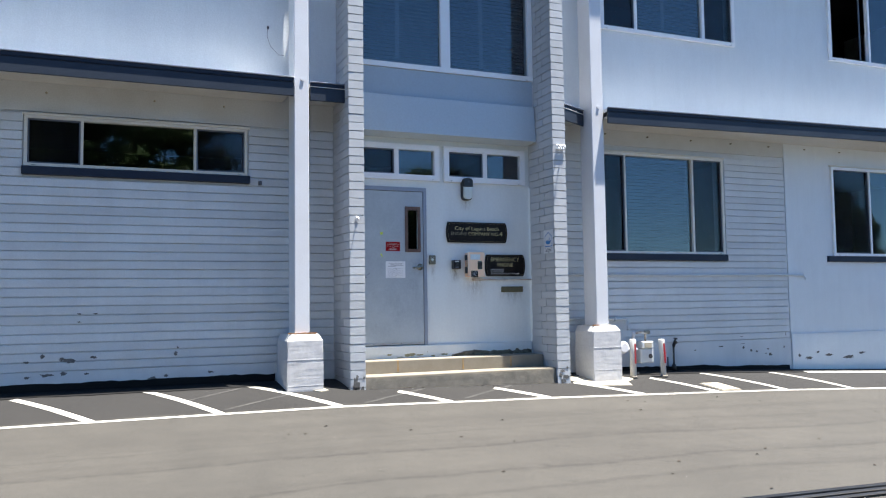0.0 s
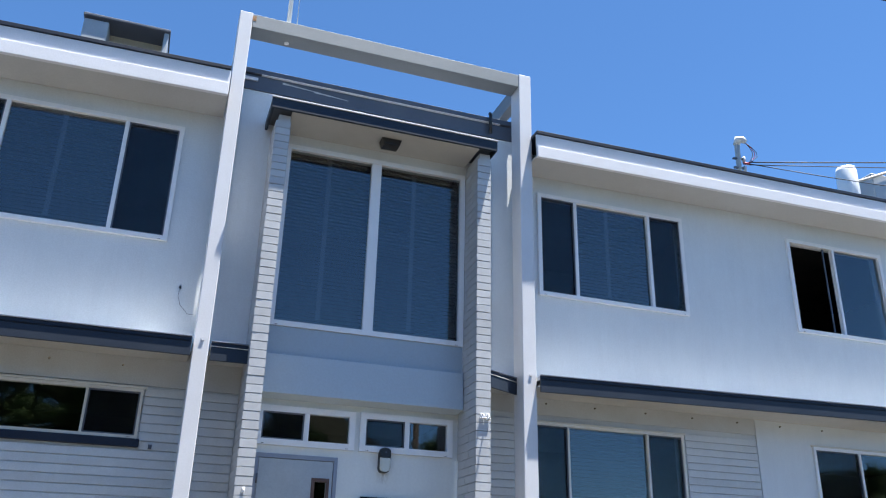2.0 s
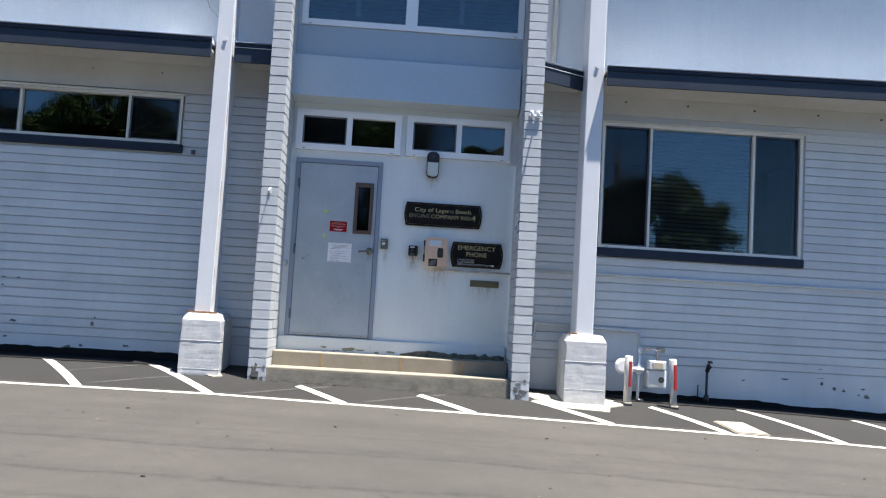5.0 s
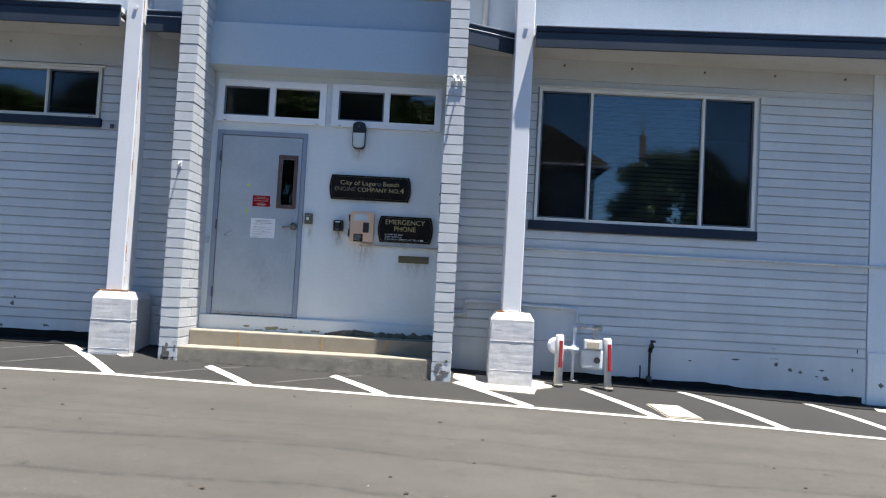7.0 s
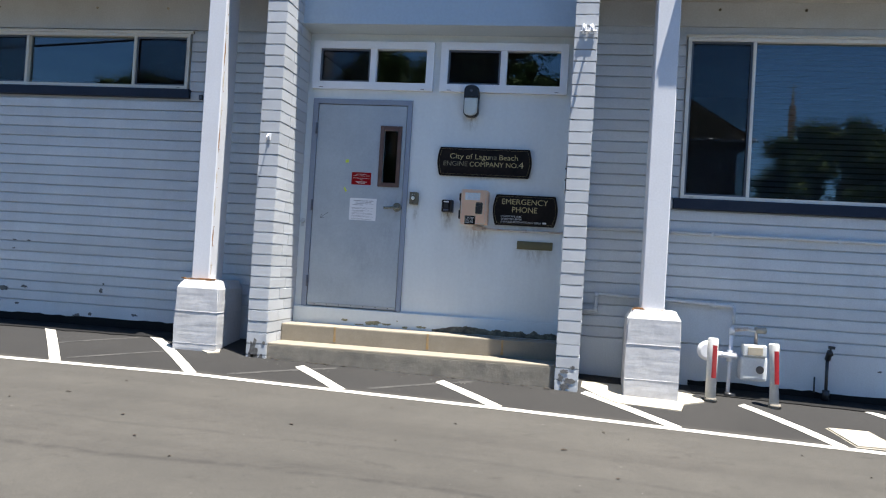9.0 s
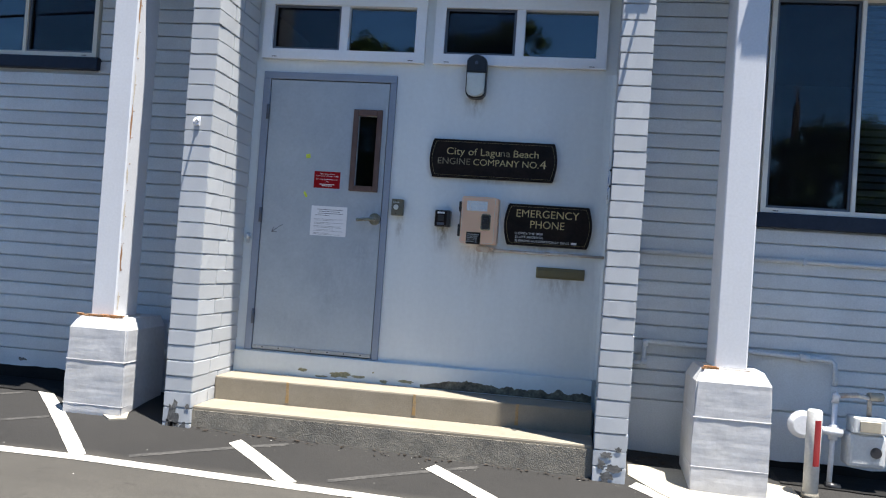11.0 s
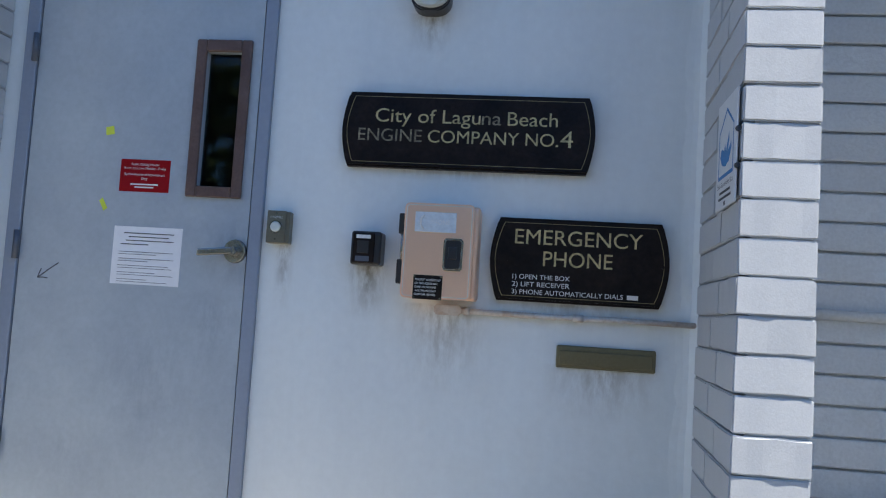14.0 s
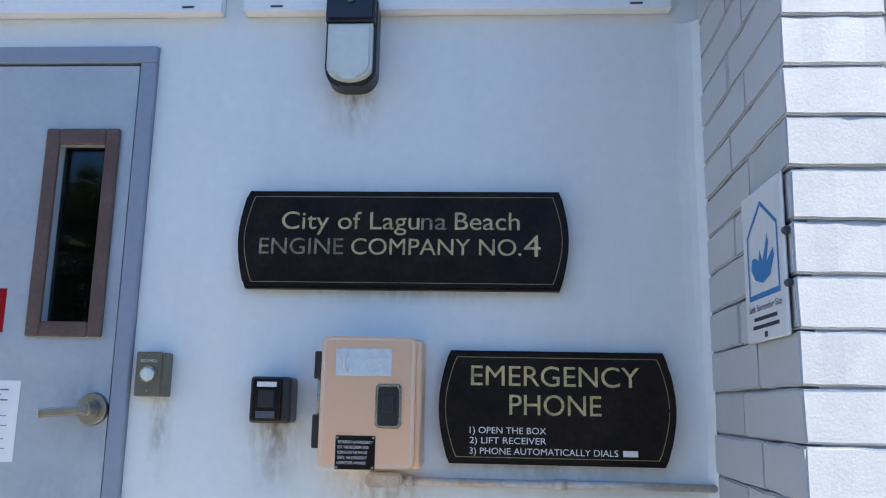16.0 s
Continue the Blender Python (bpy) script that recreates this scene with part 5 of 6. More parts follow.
part("regulator", rod([(6.865, 9.59, 0.325), (6.865, 9.615, 0.325), (6.865, 9.635, 0.325), (6.865, 9.66, 0.325)], [0.06, 0.088, 0.088, 0.05], 22), M_white, gm)
part("regulator_neck", rod([(6.865, 9.62, 0.30), (7.0, 9.64, 0.295)], 0.03, 10), M_white, gm)
part("drain_plug", rod([(7.03, 9.64, -0.05), (7.12, 9.64, -0.06)], 0.025, 8), M_black, gm)

gm.location.y = -0.065                    # moved towards the street so that the sun catches its front

hb = thing("hose_tap", "dark metal hose tap on a standpipe by the wall", "tap")
part("standpipe", rod([(7.935, 9.80, -0.08), (7.935, 9.80, 0.33)], 0.015, 10), M_black, hb)
part("tap_body", rod([(7.935, 9.80, 0.30), (7.945, 9.77, 0.37), (7.95, 9.74, 0.35)], [0.026, 0.028, 0.018], 10), M_black, hb)
part("handle", rod([(7.93, 9.77, 0.415), (7.985, 9.77, 0.41)], 0.014, 8), M_black, hb)
part("spindle", rod([(7.95, 9.77, 0.36), (7.95, 9.77, 0.42)], 0.008, 8), M_black, hb)
part("lower_valve", rod([(7.935, 9.80, -0.06), (7.935, 9.80, 0.03)], 0.032, 8), M_black, hb)
part("stub", rod([(7.84, 9.82, 0.0), (7.84, 9.82, 0.14)], 0.008, 8), M_black, hb)

wc = thing("conduit", "thin painted conduit running along the wall", "pipe")
part("tube", rod([(PR[1] + 0.003, LW - 0.014, 1.372), (8.0, LW - 0.014, 1.366), (10.27, LW - 0.014, 1.372), (10.65, LW - 0.022, 1.36)], 0.018, 8), M_pipe, wc)
part("loose_end", rod([(10.65, LW - 0.02, 1.36), (10.70, LW - 0.02, 1.33), (10.69, LW - 0.018, 1.29)], 0.007, 6), M_pipe, wc)
for x in (6.9, 8.0, 9.3):
    part("clip", box(x - 0.012, x + 0.012, LW - 0.03, LW - 0.001, 1.345, 1.39, 0.002), M_pipe, wc)
lc = thing("conduit", "painted elbow pipe between the pier and the gas meter", "pipe")
part("tube", rod([(PR[1] + 0.002, 9.82, 0.60), (5.86, 9.82, 0.60), (5.88, 9.82, 0.62), (5.88, 9.82, 0.735), (5.90, 9.82, 0.755), (6.5, 9.825, 0.74), (6.95, 9.825, 0.725), (7.10, 9.82, 0.72), (7.12, 9.81, 0.70), (7.12, 9.78, 0.56)], 0.018, 10), M_pipe, lc)
for c in ((5.88, 0.615), (5.885, 0.745)):
    part("elbow", rod([(c[0] - 0.02, 9.82, c[1]), (c[0] + 0.02, 9.82, c[1])], 0.026, 10), M_pipe, lc)
part("coupling", rod([(6.9, 9.825, 0.727), (6.96, 9.825, 0.725)], 0.026, 10), M_pipe, lc)
setting("wall_patch", box(6.35, 7.12, LW - 0.012, LW - 0.0045, 0.36, 0.735, 0.003), M_block, "smooth painted repair patch on the wall", "trim")
dp = thing("downpipe", "painted downpipe between the pier and the post", "pipe")
part("tube", rod([(5.93, UW - 0.04, 3.71), (5.93, UW - 0.04, 6.9)], 0.035, 10), M_pipe, dp)

jb = thing("junction_box", "small dark junction box on the wall", "junction box")
part("box", box(1.765, 1.805, LW - 0.03, LW - 0.0055, 2.475, 2.525, 0.003), M_black, jb)
part("cover", box(1.77, 1.80, LW - 0.034, LW - 0.0305, 2.48, 2.52, 0.001), M_slate, jb)
wl = thing("wire_end", "loose thin wire hanging on the upper wall", "wire")
part("stub", rod([(1.85, UW - 0.03, 4.42), (1.855, UW - 0.001, 4.40)], 0.012, 8), M_black, wl)
part("wire", rod([(1.85, UW - 0.02, 4.41), (1.84, UW - 0.02, 4.30), (1.88, UW - 0.02, 4.18), (1.98, UW - 0.02, 4.08), (2.05, UW - 0.02, 4.08)], 0.0025, 6), M_slate, wl)
for i, x in enumerate((6.86, 7.62, 8.44, 9.23, 10.02, 10.8, 11.6)):
    bm = tube(bmesh.new(), [(x, LW - 0.03, 3.46), (x, LW - 0.0025 if x < 10.2 else LW - 0.006, 3.46)], [0.008, 0.014], 8)
    thing("wall_bolt", "small dull bolt head on the frieze", "bolt", bm, M_bronzebox, group="frieze bolts")
for i, x in enumerate((-0.6, 0.55, 1.35)):
    bm = tube(bmesh.new(), [(x, LW - 0.02, 3.42), (x, LW - 0.0025, 3.42)], [0.008, 0.014], 8)
    thing("wall_bolt", "small painted bolt head on the frieze", "bolt", bm, M_tan, group="frieze bolts")


# ---- hooks on the piers ----
hk = thing("wall_hook", "white-painted eye hook on the brick pier", "hook")
part("plate", box(2.80, 2.832, PF - 0.012, PF - 0.003, 1.99, 2.05, 0.003), M_white, hk)
part("eye", rod([(2.816, PF - 0.01, 2.02), (2.816, PF - 0.05, 2.03), (2.816, PF - 0.075, 2.01), (2.816, PF - 0.06, 1.985)], 0.007, 8), M_white, hk)
hk = thing("wall_bracket", "pair of white-painted bracket hooks on the pier", "bracket")
for x in (5.63, 5.70):
    part("plate", box(x - 0.022, x + 0.022, PF - 0.013, PF - 0.003, 3.02, 3.10, 0.003), M_white, hk)
    part("hook", rod([(x, PF - 0.01, 3.08), (x, PF - 0.06, 3.085), (x, PF - 0.085, 3.05), (x, PF - 0.07, 3.02)], 0.009, 8), M_white, hk)
part("bar", rod([(5.60, PF - 0.02, 3.04), (5.74, PF - 0.02, 3.045)], 0.008, 8), M_white, hk)

# ---- rust and flanges at the posts' feet ----
for (x0, x1) in ((2.083, 2.26), (6.256, 6.452)):
    fl = thing("post_flange", "rusted flange at the foot of the post", "flange", box(x0 - 0.02, x1 + 0.02, 9.285, 9.615, 0.656, 0.664, 0.002), M_rustpipe, group="post flanges")
    for k in range(13 if x0 < 3 else 3):
        bx = x0 - 0.05 + k * (x1 - x0 + 0.1) / 12
        bm = bmesh.new()
        for q in range(3):
            c = Vector((bx + rng.uniform(-0.02, 0.02), 9.275 + rng.uniform(0, 0.008), 0.66 + rng.uniform(-0.004, 0.008)))
            quad_box(bm, c.x - 0.018, c.x + 0.02, c.y - 0.012, c.y + 0.014, c.z - 0.005, c.z + 0.006)
        part("rust_flake", bm, M_rust, fl)


# ---- peeled patches ----
def chip(parent_name, cx, cz, w, h, y, mat, axis="y", seed=0):
    r = random.Random(seed)
    n = 40
    bm = bmesh.new()
    a, b = [], []
    for k in range(n):
        t = 2 * math.pi * k / n
        q = 0.8 + 0.55 * noise.noise((math.cos(t) * 1.7 + seed * 3.1, math.sin(t) * 1.7, 0)) + 0.3 * noise.noise((math.cos(t) * 5 + seed, math.sin(t) * 5, 4)) + r.uniform(-0.06, 0.06)
        u, z = cx + math.cos(t) * w / 2 * q, cz + math.sin(t) * h / 2 * q
        a.append(bm.verts.new((u, y, z) if axis == "y" else (y, u, z)))
        b.append(bm.verts.new((u, y + 0.0015, z) if axis == "y" else (y + 0.0015, u, z)))
    bm.faces.new(a)
    for k in range(n):
        bm.faces.new((a[k], a[(k + 1) % n], b[(k + 1) % n], b[k]))
    return part("peeled_patch", bm, mat, bpy.data.objects[parent_name], "patch of peeled paint")


for k, (cx, cz, w, h) in enumerate(((-0.23, 0.93, 0.05, 0.02), (-0.06, 0.93, 0.05, 0.018), (-0.23, 0.84, 0.045, 0.02), (-0.40, 0.43, 0.07, 0.05), (-0.33, 0.41, 0.16, 0.05), (-0.08, 0.44, 0.09, 0.04), (-0.76, 0.41, 0.07, 0.03),
                                    (-0.60, 0.47, 0.05, 0.06), (0.81, 0.45, 0.05, 0.06), (0.83, 0.52, 0.03, 0.03), (-1.3, 0.44, 0.1, 0.03))):
    chip("wall_lower_left", cx, cz, w, h, LW - 0.004, M_chip, seed=70 + k)
for k, (cx, cz, w, h) in enumerate(((9.32, 0.40, 0.07, 0.010), (8.0, 0.41, 0.015, 0.03), (10.24, 0.42, 0.02, 0.05))):
    chip("wall_lower_right", cx, cz, w, h, LW - 0.004, M_chip, seed=90 + k)
for k, (cx, cz, w, h) in enumerate(((9.85, 0.19, 0.06, 0.02), (9.80, 0.12, 0.04, 0.02), (10.19, 0.21, 0.03, 0.05), (9.33, 0.29, 0.12, 0.008))):
    chip("wall_foot_right", cx, cz, w, h, LW - 0.0055, M_chip, seed=100 + k)
setting("wall_foot_far", box(10.348, XR, LW - 0.025, LW - 0.0055, -0.6, 0.42, 0.004), M_stucco, "pale plaster base of the wall", "trim")
sd = 0
for name, y, pts in (("wall_foot_left", LW - 0.0055, ((-0.75, 0.24, 0.08, 0.04), (-0.55, 0.26, 0.18, 0.05), (-0.38, 0.27, 0.08, 0.05), (-0.15, 0.26, 0.06, 0.03), (0.55, 0.17, 0.1, 0.05), (0.7, 0.2, 0.05, 0.04), (0.2, 0.12, 0.12, 0.04), (1.2, 0.22, 0.08, 0.03))),
                     ("wall_foot_right", LW - 0.0055, ((8.9, 0.26, 0.1, 0.02), (9.35, 0.23, 0.05, 0.05), (9.5, 0.18, 0.05, 0.05), (9.62, 0.16, 0.05, 0.04), (8.4, 0.22, 0.05, 0.02), (9.9, 0.1, 0.08, 0.05))),
                     ("wall_foot_far", LW - 0.0265, ((10.7, 0.02, 0.16, 0.05), (11.15, 0.05, 0.22, 0.05), (11.6, 0.0, 0.3, 0.05), (10.9, 0.1, 0.1, 0.04), (11.9, 0.06, 0.2, 0.04), (10.5, 0.06, 0.07, 0.06))),
                     ("door_sill_course", EW - 0.0365, ((3.45, 0.335, 0.08, 0.03), (3.74, 0.325, 0.2, 0.045), (3.87, 0.32, 0.12, 0.025), (4.06, 0.305, 0.07, 0.03), (4.22, 0.315, 0.14, 0.03), (3.98, 0.36, 0.02, 0.012), (3.6, 0.30, 0.12, 0.015))),
                     ("pier_left", PF - 0.006, ((2.79, 0.05, 0.085, 0.24), (2.80, -0.04, 0.14, 0.1), (2.87, -0.02, 0.06, 0.1), (2.76, 0.0, 0.04, 0.06), (2.89, 0.12, 0.03, 0.05))),
                     ("pier_right", PF - 0.006, ((5.63, 0.08, 0.08, 0.05), (5.68, 0.0, 0.12, 0.06), (5.60, 0.02, 0.05, 0.08), (5.70, 0.12, 0.05, 0.04), (5.64, -0.05, 0.1, 0.07)))):
    for (cx, cz, w, h) in pts:
        sd += 1
        chip(name, cx, cz, w, h, y, M_oldpaint if name in ("door_sill_course",) else M_chip, seed=sd)


def bare_band():
    """Bare mortar along the foot of the entry curb, where the paint has gone, with a ragged upper edge; its dark colour
    also holds the pier's shade.
    """
    bm = bmesh.new()
    rows = []
    for x in np.linspace(4.33, PR[0] - 0.004, 110):
        h = 0.037 + 0.05 * noise.noise((x * 3.1, 2, 0)) + 0.03 * noise.noise((x * 14, 5, 0)) + 0.014 * noise.noise((x * 55, 1, 0))
        h = max(0.006, h * min(1.0, (x - 4.31) / 0.12) + 0.018)
        rows.append([bm.verts.new((x, y, z)) for y, z in ((EW - 0.0345, 0.286 + h + 0.002), (EW - 0.0362, 0.286 + h), (EW - 0.0366, 0.286))])
    for p, q in zip(rows, rows[1:]):
        for k in range(2):
            bm.faces.new((p[k], p[k + 1], q[k + 1], q[k]))
    part("bare_band", bm, M_bare, bpy.data.objects["door_sill_course"], "band of bare mortar, darkened for the pier's shade")


bare_band()

# ---- ground: utility cover, concrete pad, drain, rough step face ----
bm = bmesh.new()
cor = [(7.72, 9.0), (7.87, 8.70), (8.22, 8.72), (8.05, 9.02)]
a = [bm.verts.new((x, y, ground_z(x, y) + 0.012)) for x, y in cor]
b = [bm.verts.new((x, y, ground_z(x, y) - 0.05)) for x, y in cor]
bm.faces.new(a)
for k in range(4):
    bm.faces.new((a[k], a[(k + 1) % 4], b[(k + 1) % 4], b[k]))
bmesh.ops.bevel(bm, geom=[e for e in bm.edges if all(v in a for v in e.verts)], offset=0.01, segments=2, affect='EDGES')
thing("utility_cover", "pale concrete utility cover set in the asphalt", "utility cover", bm, M_pad)


def pad(outline, name, label, mat, up=0.01):
    bm = bmesh.new()
    a = [bm.verts.new((x, y, ground_z(x, y) + up)) for x, y in outline]
    b = [bm.verts.new((x, y, ground_z(x, y) - 0.05)) for x, y in outline]
    bm.faces.new(a)
    for k in range(len(a)):
        bm.faces.new((a[k], a[(k + 1) % len(a)], b[(k + 1) % len(a)], b[k]))
    return setting(name, bm, mat, label, "pad")


pad([(5.78, 9.32), (5.95, 9.12), (6.08, 9.02), (6.6, 9.0), (6.64, 9.16), (6.82, 9.28), (6.80, 9.45), (6.60, 9.50), (6.1, 9.52), (5.79, 9.5)], "pad_right", "broken pale concrete round the plinth", M_pad)
pad([(2.25, 9.24), (2.36, 9.16), (2.46, 9.2), (2.42, 9.3)], "pad_left", "chip of pale concrete at the plinth", M_pad)
setting("step_face", box(PL[1] + 0.003, PR[0] - 0.003, 9.214, 9.2195, -0.2, 0.098), M_rough_concrete, "rough dark face of the lowest step", "step")
for x in (3.45, 4.35, 5.05):
    bm = plate([(x - 0.012, 0.14), (x + 0.014, 0.14), (x + 0.009, 0.26), (x + 0.012, 0.283), (x - 0.01, 0.283), (x - 0.009, 0.2)], 9.5475, 9.5495)
    ob = part("rust_streak", bm, M_ochre, bpy.data.objects["step_upper"], "rust streak on the riser")
dr_ = thing("slot_drain", "dark steel slot drain across the road", "drain", kind="structure")
for k, yy in enumerate((4.0, 4.09, 4.18)):
    bm = bmesh.new()
    rows = [[bm.verts.new((x, y, ground_z(x, y) + 0.02)) for y in (yy, yy + 0.05)] for x in np.linspace(3.8, 9.0, 14)]
    for p, q in zip(rows, rows[1:]):
        bm.faces.new((p[0], p[1], q[1], q[0]))
    part("rail", bm, M_black, dr_)

# ---- roof things ----
fl = thing("flood_light", "small dark flood light under the canopy", "lamp")
part("housing", plate([(4.21, 6.70), (4.43, 6.70), (4.46, 6.795), (4.18, 6.795)], 9.28, 9.46, 0.01), M_black, fl)
part("bracket", box(4.31, 4.35, 9.36, 9.40, 6.79, 6.799), M_slate, fl)
ac = thing("roof_cooler", "weathered grey rooftop cooler with an open tan front", "cooler")
part("side_panel", box(-0.07, 0.28, 11.0, 12.2, 7.225, 8.85, 0.01), M_grey, ac)
part("end_panel", box(1.07, 1.14, 11.0, 12.2, 7.225, 8.88, 0.01), M_grey, ac)
part("top_panel", box(-0.09, 1.16, 10.96, 12.24, 8.885, 8.93, 0.01), M_slate, ac)
part("back_panel", box(0.285, 1.065, 11.35, 11.4, 7.225, 8.86), M_tan, ac)
an = thing("antenna_mast", "slim white antenna mast on the portal beam", "antenna")
part("mast", rod([(2.77, 9.5, 8.10), (2.77, 9.5, 12.5)], [0.032, 0.026], 10), M_vinyl, an)
part("guy_wire", rod([(2.89, 9.5, 8.331), (2.84, 9.5, 12.2)], 0.005, 6), M_vinyl, an)
sm = thing("service_mast", "white weatherhead mast with service wires on the roof", "mast")
part("pipe", rod([(10.72, 9.95, 7.225), (10.73, 9.93, 8.3), (10.735, 9.92, 8.42)], 0.045, 10), M_grey, sm)
part("weatherhead", rod([(10.72, 9.92, 8.38), (10.74, 9.9, 8.47), (10.80, 9.86, 8.47), (10.86, 9.84, 8.42)], [0.06, 0.075, 0.06, 0.04], 12), M_meter, sm)
for z in (7.75, 7.92, 8.1):
    part("bracket", rod([(10.62, 9.93, z), (10.84, 9.93, z + 0.02)], 0.022, 8), M_slate, sm)
    part("knob", rod([(10.84, 9.93, z - 0.03), (10.84, 9.93, z + 0.06)], 0.03, 8), M_meter, sm)
part("insulator", rod([(10.80, 9.9, 8.02), (10.90, 9.88, 8.02)], 0.022, 10), M_redtape, sm, "red insulator")
for k, ((dz, ez), sag) in enumerate((((8.05, 11.6), 0.15), ((8.0, 11.0), 0.1), ((8.02, 9.9), 0.55))):
    pts = [(10.9 + 19 * u, 9.88 - 1.5 * u, dz + (ez - dz) * u - sag * 4 * u * (1 - u)) for u in np.linspace(0, 1, 14)]
    part("service_wire", rod(pts, 0.008 if k else 0.011, 6), M_cable, sm)
for q in range(3):
    part("drip_loop", rod([(10.86, 9.86, 8.42), *[(10.86 + (0.13 + 0.05 * q) * math.sin(math.pi * u), 9.86, 8.42 - 0.4 * u) for u in (0.2, 0.4, 0.6, 0.8)], (10.9, 9.88, 8.02)], 0.006, 6), (M_cable, M_redtape, M_cable)[q], sm)
ru = thing("roof_unit", "grey rooftop air unit with a round white vent", "air unit")
part("housing", box(15.0, 16.0, 11.0, 12.4, 7.225, 9.2, 0.02), M_grey, ru)
part("vent", rod([(14.2, 10.9, 7.225), (14.2, 10.9, 9.0), (14.2, 10.9, 9.08)], [0.2, 0.2, 0.17], 20), M_vinyl, ru)
part("pipe", rod([(14.25, 10.95, 8.75), (15.6, 10.95, 9.35)], 0.03, 8), M_rustpipe, ru)
oc = thing("overhead_cable", "thick black overhead cable above the road", "cable", rod([(x, 3.56, 5.49 + 0.085 * (x - 5.79) + 0.0007 * (x - 5.79) ** 2) for x in np.linspace(-30, 42, 40)], 0.023, 8), M_cable)

# ---- trees and pole across the road, seen in the window panes ----
def leaf_material():
    m, nt, n, l, b = nodes_of("foliage")
    geo = n.new("ShaderNodeNewGeometry")
    r = n.new("ShaderNodeValToRGB")
    r.color_ramp.elements[0].color, r.color_ramp.elements[1].color = (0.026, 0.048, 0.010, 1), (0.055, 0.086, 0.018, 1)
    l.new(geo.outputs["Random Per Island"], r.inputs[0])
    l.new(r.outputs[0], b.inputs["Base Color"])
    b.inputs["Roughness"].default_value = 0.7
    b.inputs["Specular IOR Level"].default_value = 0.15
    return m


M_leaf = leaf_material()
M_hiproof = paint("brown_shingle", (0.024, 0.026, 0.019), 0.95, 0.3, 20, 0.6, 0.5, (0.034, 0.031, 0.023), bump_dist=0.02, spec=0.03)
M_bark = paint("bark", (0.07, 0.055, 0.04), 0.9, 0.3, 30, 0.8, 0.5, (0.07, 0.05, 0.04), bump_dist=0.02)


def tree(x, y, h, spread, seed, label):
    r = random.Random(seed)
    zb = ground_z(x, y)
    t = thing("tree", label, "tree", group="trees across the road")
    tr = bmesh.new()
    tube(tr, [(x, y, zb - 0.2), (x + 0.1, y, zb + h * 0.3), (x, y + 0.1, zb + h * 0.62)], [0.26, 0.2, 0.1], 9)
    tips = []
    for k in range(7):
        a = k * 0.9 + r.uniform(-0.3, 0.3)
        e = Vector((x + math.cos(a) * spread * 0.6, y + math.sin(a) * spread * 0.6, zb + h * r.uniform(0.5, 0.85)))
        tube(tr, [(x + 0.08, y, zb + h * 0.3), ((x + e.x) / 2, (y + e.y) / 2, zb + h * 0.5), e], [0.11, 0.07, 0.03], 6)
        tips.append(e)
    part("trunk", tr, M_bark, t)
    V, F = [], []
    cl = list(tips)
    cz, rz = zb + h * 0.5, h * 0.44
    for _ in range(300):                        # clumps in a dome, most of them near its skin
        d = Vector((r.gauss(0, 1), r.gauss(0, 1), r.gauss(0.15, 1))).normalized()
        k = r.uniform(0.45, 1.0) ** 0.5 * (0.82 + 0.16 * noise.noise(d * 2.1 + Vector((seed, 0, 0))))
        cl.append(Vector((x + d.x * spread * k, y + d.y * spread * k, cz + d.z * rz * k)))
    ico = bmesh.new()
    bmesh.ops.create_icosphere(ico, subdivisions=2, radius=1)
    iv, jf = [v.co.copy() for v in ico.verts], [[v.index for v in f.verts] for f in ico.faces]
    ico.free()
    for c in cl:
        rad = spread * r.uniform(0.08, 0.14)
        i = len(V)
        V += [c + v * rad * (0.5 + 0.3 * noise.noise(v * 2.6 + c)) for v in iv]
        F += [[i + k for k in q] for q in jf]
        for _ in range(260):
            d = Vector((r.gauss(0, 1), r.gauss(0, 1), r.gauss(0, 0.8)))
            d = d.normalized() * rad * r.uniform(0.5, 1.25)
            u = Vector((r.gauss(0, 1), r.gauss(0, 1), r.gauss(0, 1))).normalized()
            w = u.cross(Vector((r.gauss(0, 1), r.gauss(0, 1), r.gauss(0, 1)))).normalized()
            q = r.uniform(0.04, 0.09)
            i = len(V)
            p = c + d
            V += [p - u * q, p + w * q * 0.5, p + u * q, p - w * q * 0.5]
            F.append((i, i + 1, i + 2, i + 3))
    me = bpy.data.meshes.new("crown")
    me.from_pydata([v[:] for v in V], [], F)
    me.materials.append(M_leaf)
    ob = new("crown", me)
    ob.parent = t
    return t


for i, (x, y, h, sp) in enumerate(((-15.8, -20, 12.3, 4.2), (-10.2, -20, 14, 5.2), (-3.5, -21, 14.8, 5.0), (1.6, -20, 14.8, 5.0), (7.5, -15.5, 10.8, 2.7), (16.1, -18.5, 11.1, 4.5), (13.9, -17.3, 7.9, 2.4), (39.0, -16, 11.0, 4.6), (-23, -18, 10, 4.5))):
    tree(x, y, h, sp, 40 + i, "broad leafy green tree across the road")
up = thing("utility_pole", "brown wooden utility pole across the road", "pole")
part("pole", rod([(14.6, -20.5, -2.2), (14.6, -20.5, 8.9), (14.6, -20.5, 8.92), (14.6, -20.5, 9.9)], [0.19, 0.15, 0.06, 0.03], 10), M_bark, up)
ho_ = thing("house", "pale plastered house with a brown hip roof across the road", "house")
part("wall", box(6.4, 12.1, -26.0, -19.0, -2.3, 7.0), M_plinth, ho_)
bm = bmesh.new()
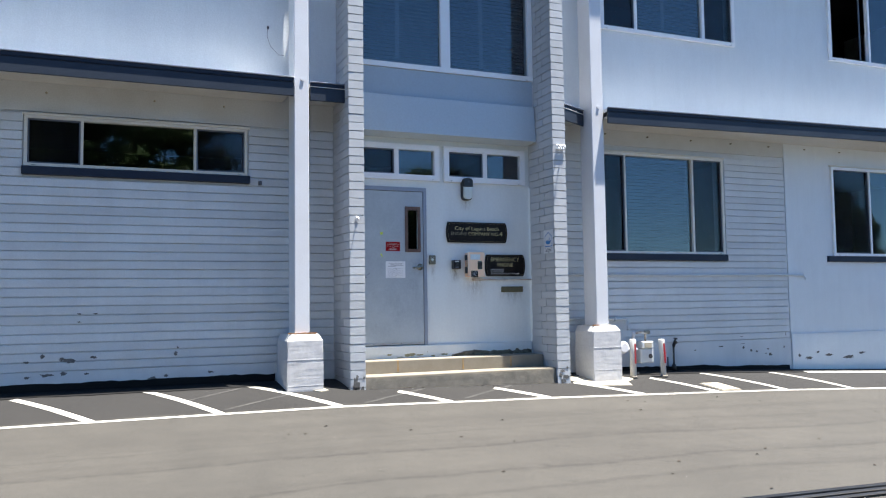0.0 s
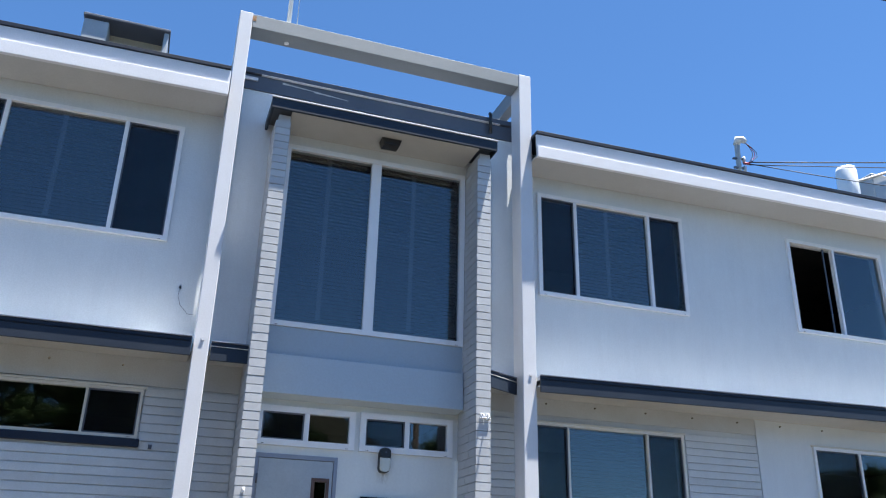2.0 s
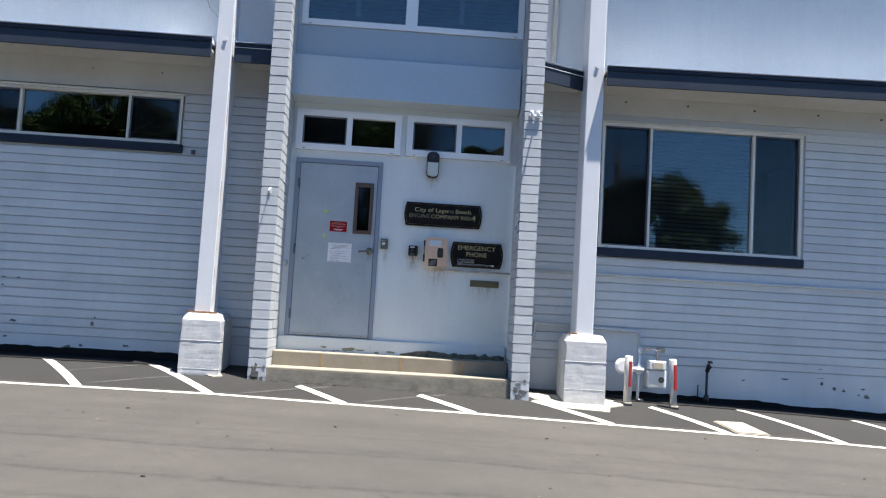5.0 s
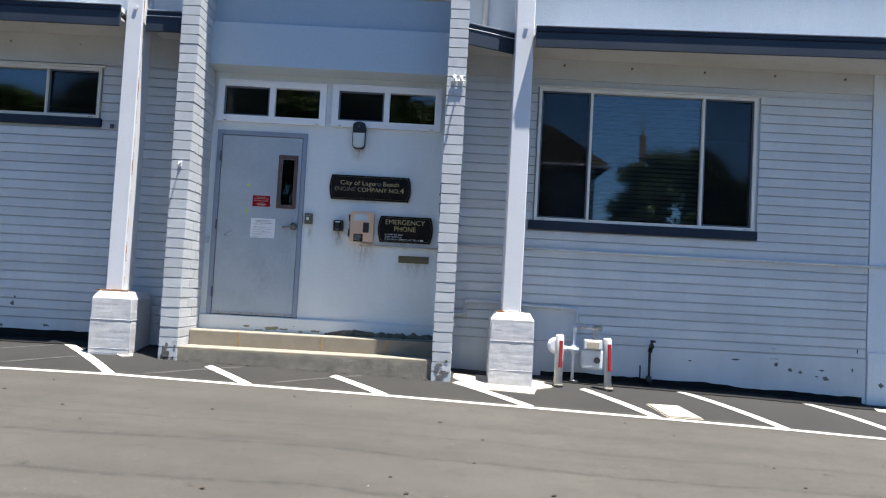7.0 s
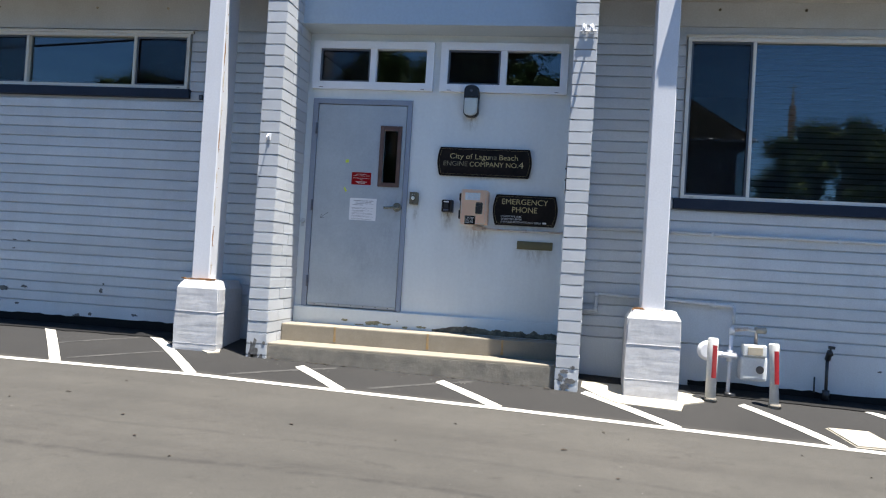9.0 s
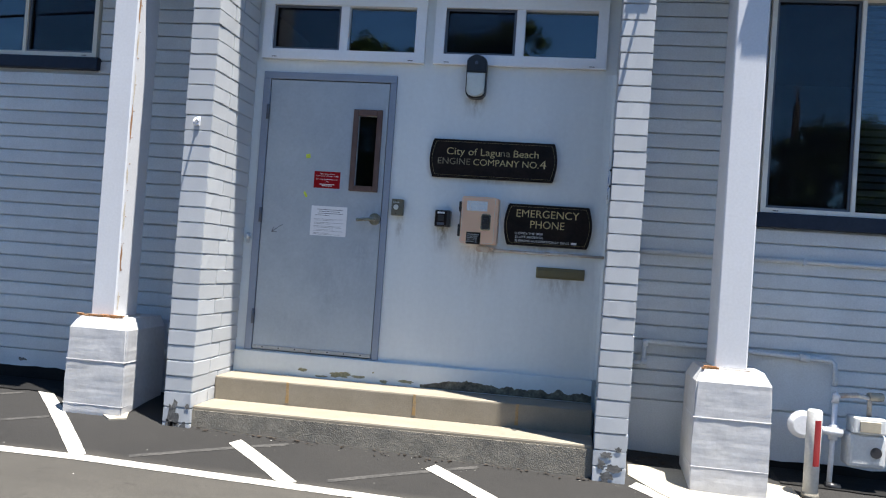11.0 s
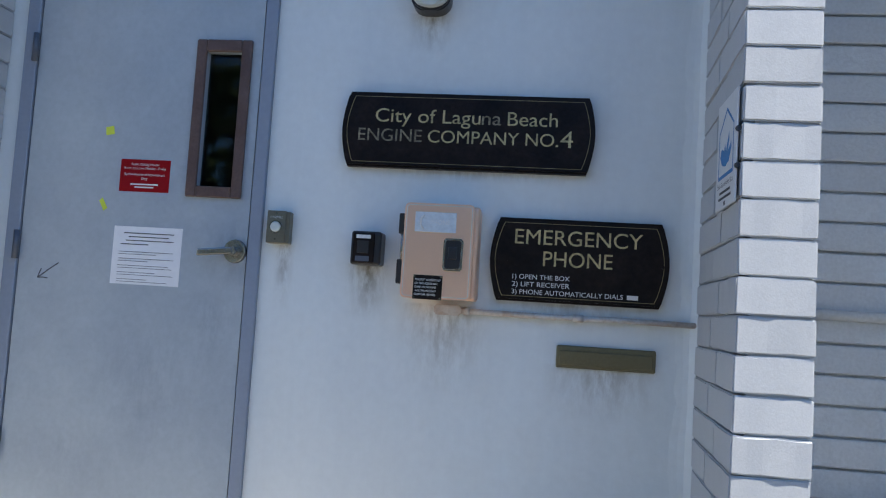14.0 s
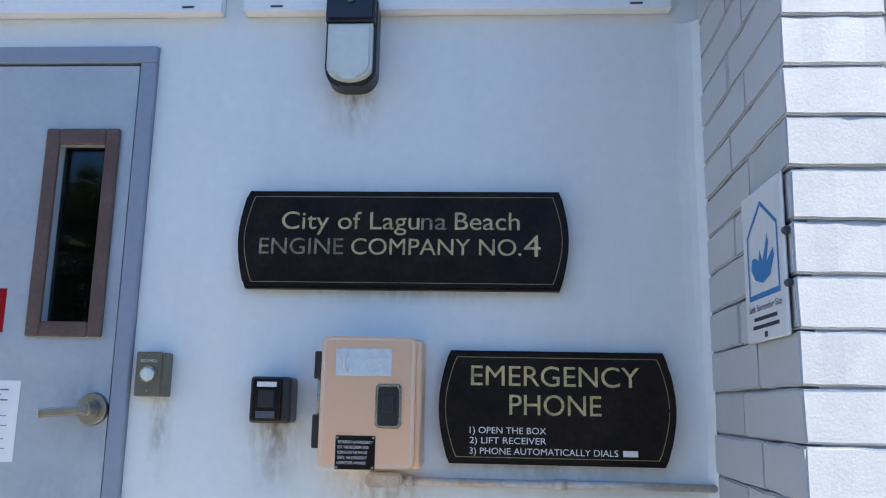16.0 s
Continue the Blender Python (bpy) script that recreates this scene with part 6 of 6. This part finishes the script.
rf = [bm.verts.new(v) for v in ((5.8, -18.3, 6.95), (12.75, -18.3, 6.95), (12.75, -26.7, 6.95), (5.8, -26.7, 6.95), (8.9, -22.0, 9.5), (10.3, -22.0, 9.5))]
for f in ((0, 1, 5, 4), (1, 2, 5), (2, 3, 4, 5), (3, 0, 4), (0, 3, 2, 1)):
    bm.faces.new([rf[k] for k in f])
part("roof", bm, M_hiproof, ho_, "brown shingled hip roof")
part("gutter", box(5.78, 12.77, -18.36, -18.28, 6.86, 6.97, 0.01), M_white, ho_, "white gutter")
for xx in (-30.0, 42.0):
    zz = ground_z(xx, 3.56)
    lp2 = thing("utility_pole", "tall brown wooden utility pole beside the road", "pole", group="utility poles")
    part("pole", rod([(xx, 3.56, zz - 0.3), (xx, 3.56, 11.5)], [0.17, 0.12], 10), M_bark, lp2)
    part("crossarm", box(xx - 0.06, xx + 0.06, 2.56, 4.56, 10.4, 10.55), M_bark, lp2)


# ---- near-black strip along the wall foot, painting in the ledge's shade ----
M_foot_shade = paint("foot_shade", (0.008, 0.008, 0.008), 0.8, 0.3, 60, 0.6, 0.4, (0.016, 0.015, 0.014), spec=0.2)


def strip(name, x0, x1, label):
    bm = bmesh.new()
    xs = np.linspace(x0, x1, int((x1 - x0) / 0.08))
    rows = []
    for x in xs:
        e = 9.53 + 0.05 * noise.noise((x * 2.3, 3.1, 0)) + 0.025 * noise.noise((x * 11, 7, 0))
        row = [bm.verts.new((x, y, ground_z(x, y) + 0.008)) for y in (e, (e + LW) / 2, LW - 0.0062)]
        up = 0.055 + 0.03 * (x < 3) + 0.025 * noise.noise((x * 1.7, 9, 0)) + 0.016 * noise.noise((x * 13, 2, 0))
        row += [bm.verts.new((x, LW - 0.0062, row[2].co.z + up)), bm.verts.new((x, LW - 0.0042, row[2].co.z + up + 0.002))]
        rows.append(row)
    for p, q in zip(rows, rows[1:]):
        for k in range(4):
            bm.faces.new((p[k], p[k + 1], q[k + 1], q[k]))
    return setting(name, bm, M_foot_shade, label, "road")


strip("foot_shade_left", XL, 1.97, "near-black strip for the ledge's shade, turned up the wall")
strip("foot_shade_right", 6.75, 10.30, "near-black strip for the ledge's shade, turned up the wall")
vh = thing("vent_pipe", "short black vent pipe on the parapet", "pipe", rod([(5.93, UW - 0.09, 7.42), (5.93, UW - 0.09, 7.73), (5.93, UW - 0.07, 7.77)], 0.028, 8), M_black)
setting("parapet_stub", box(2.27, 2.46, UW - 0.05, UW - 0.021, 7.52, 7.57, 0.004), M_white, "short white stub on the parapet", "trim")


# ---- leaf scraps and grit on the asphalt ----
def litter(name, label, spots, material):
    """Small bent scraps lying on the ground: (x, y, half size) each."""
    r = random.Random(31)
    V, F = [], []
    for x, y, q in spots:
        a, b = r.uniform(0, 6.3), r.uniform(0.35, 0.7)
        u, w = Vector((math.cos(a), math.sin(a), 0)) * q, Vector((-math.sin(a), math.cos(a), 0)) * q * b
        p = Vector((x, y, ground_z(x, y) + 0.005))
        i = len(V)
        V += [p - u, p + w + Vector((0, 0, q * 0.3)), p + u, p - w + Vector((0, 0, q * 0.2))]
        F += [(i, i + 1, i + 2), (i, i + 2, i + 3)]
    me = bpy.data.meshes.new(name)
    me.from_pydata([v[:] for v in V], [], F)
    me.materials.append(material)
    return tagged(new(name, me), label, "litter", kind="stuff")


M_scrap = paint("dry_leaf", (0.045, 0.03, 0.018), 0.9, 0.4, 60, 0.0, 0.5, (0.02, 0.015, 0.012), scale2=3)
M_grit = paint("pale_grit", (0.34, 0.33, 0.30), 0.9, 0.3, 60, 0.0, 0.3)
rs = random.Random(17)
litter("leaf_litter", "dark dry leaf scraps scattered on the asphalt", [(rs.uniform(1.5, 9.5), rs.uniform(4.2, 8.4), rs.uniform(0.01, 0.028)) for _ in range(46)]
       + [(rs.uniform(2.95, 5.6), 9.205 - abs(rs.gauss(0, 0.025)), rs.uniform(0.006, 0.018)) for _ in range(110)]
       + [(rs.uniform(5.8, 6.1), rs.uniform(9.55, 9.8), rs.uniform(0.008, 0.025)) for _ in range(40)], M_scrap)
litter("grit", "pale grit scattered on the asphalt", [(rs.uniform(0.0, 10.0), rs.uniform(4.0, 8.5), rs.uniform(0.004, 0.010)) for _ in range(70)]
       + [(rs.uniform(2.6, 5.9), 9.18 - abs(rs.gauss(0, 0.08)), rs.uniform(0.003, 0.008)) for _ in range(50)], M_grit)
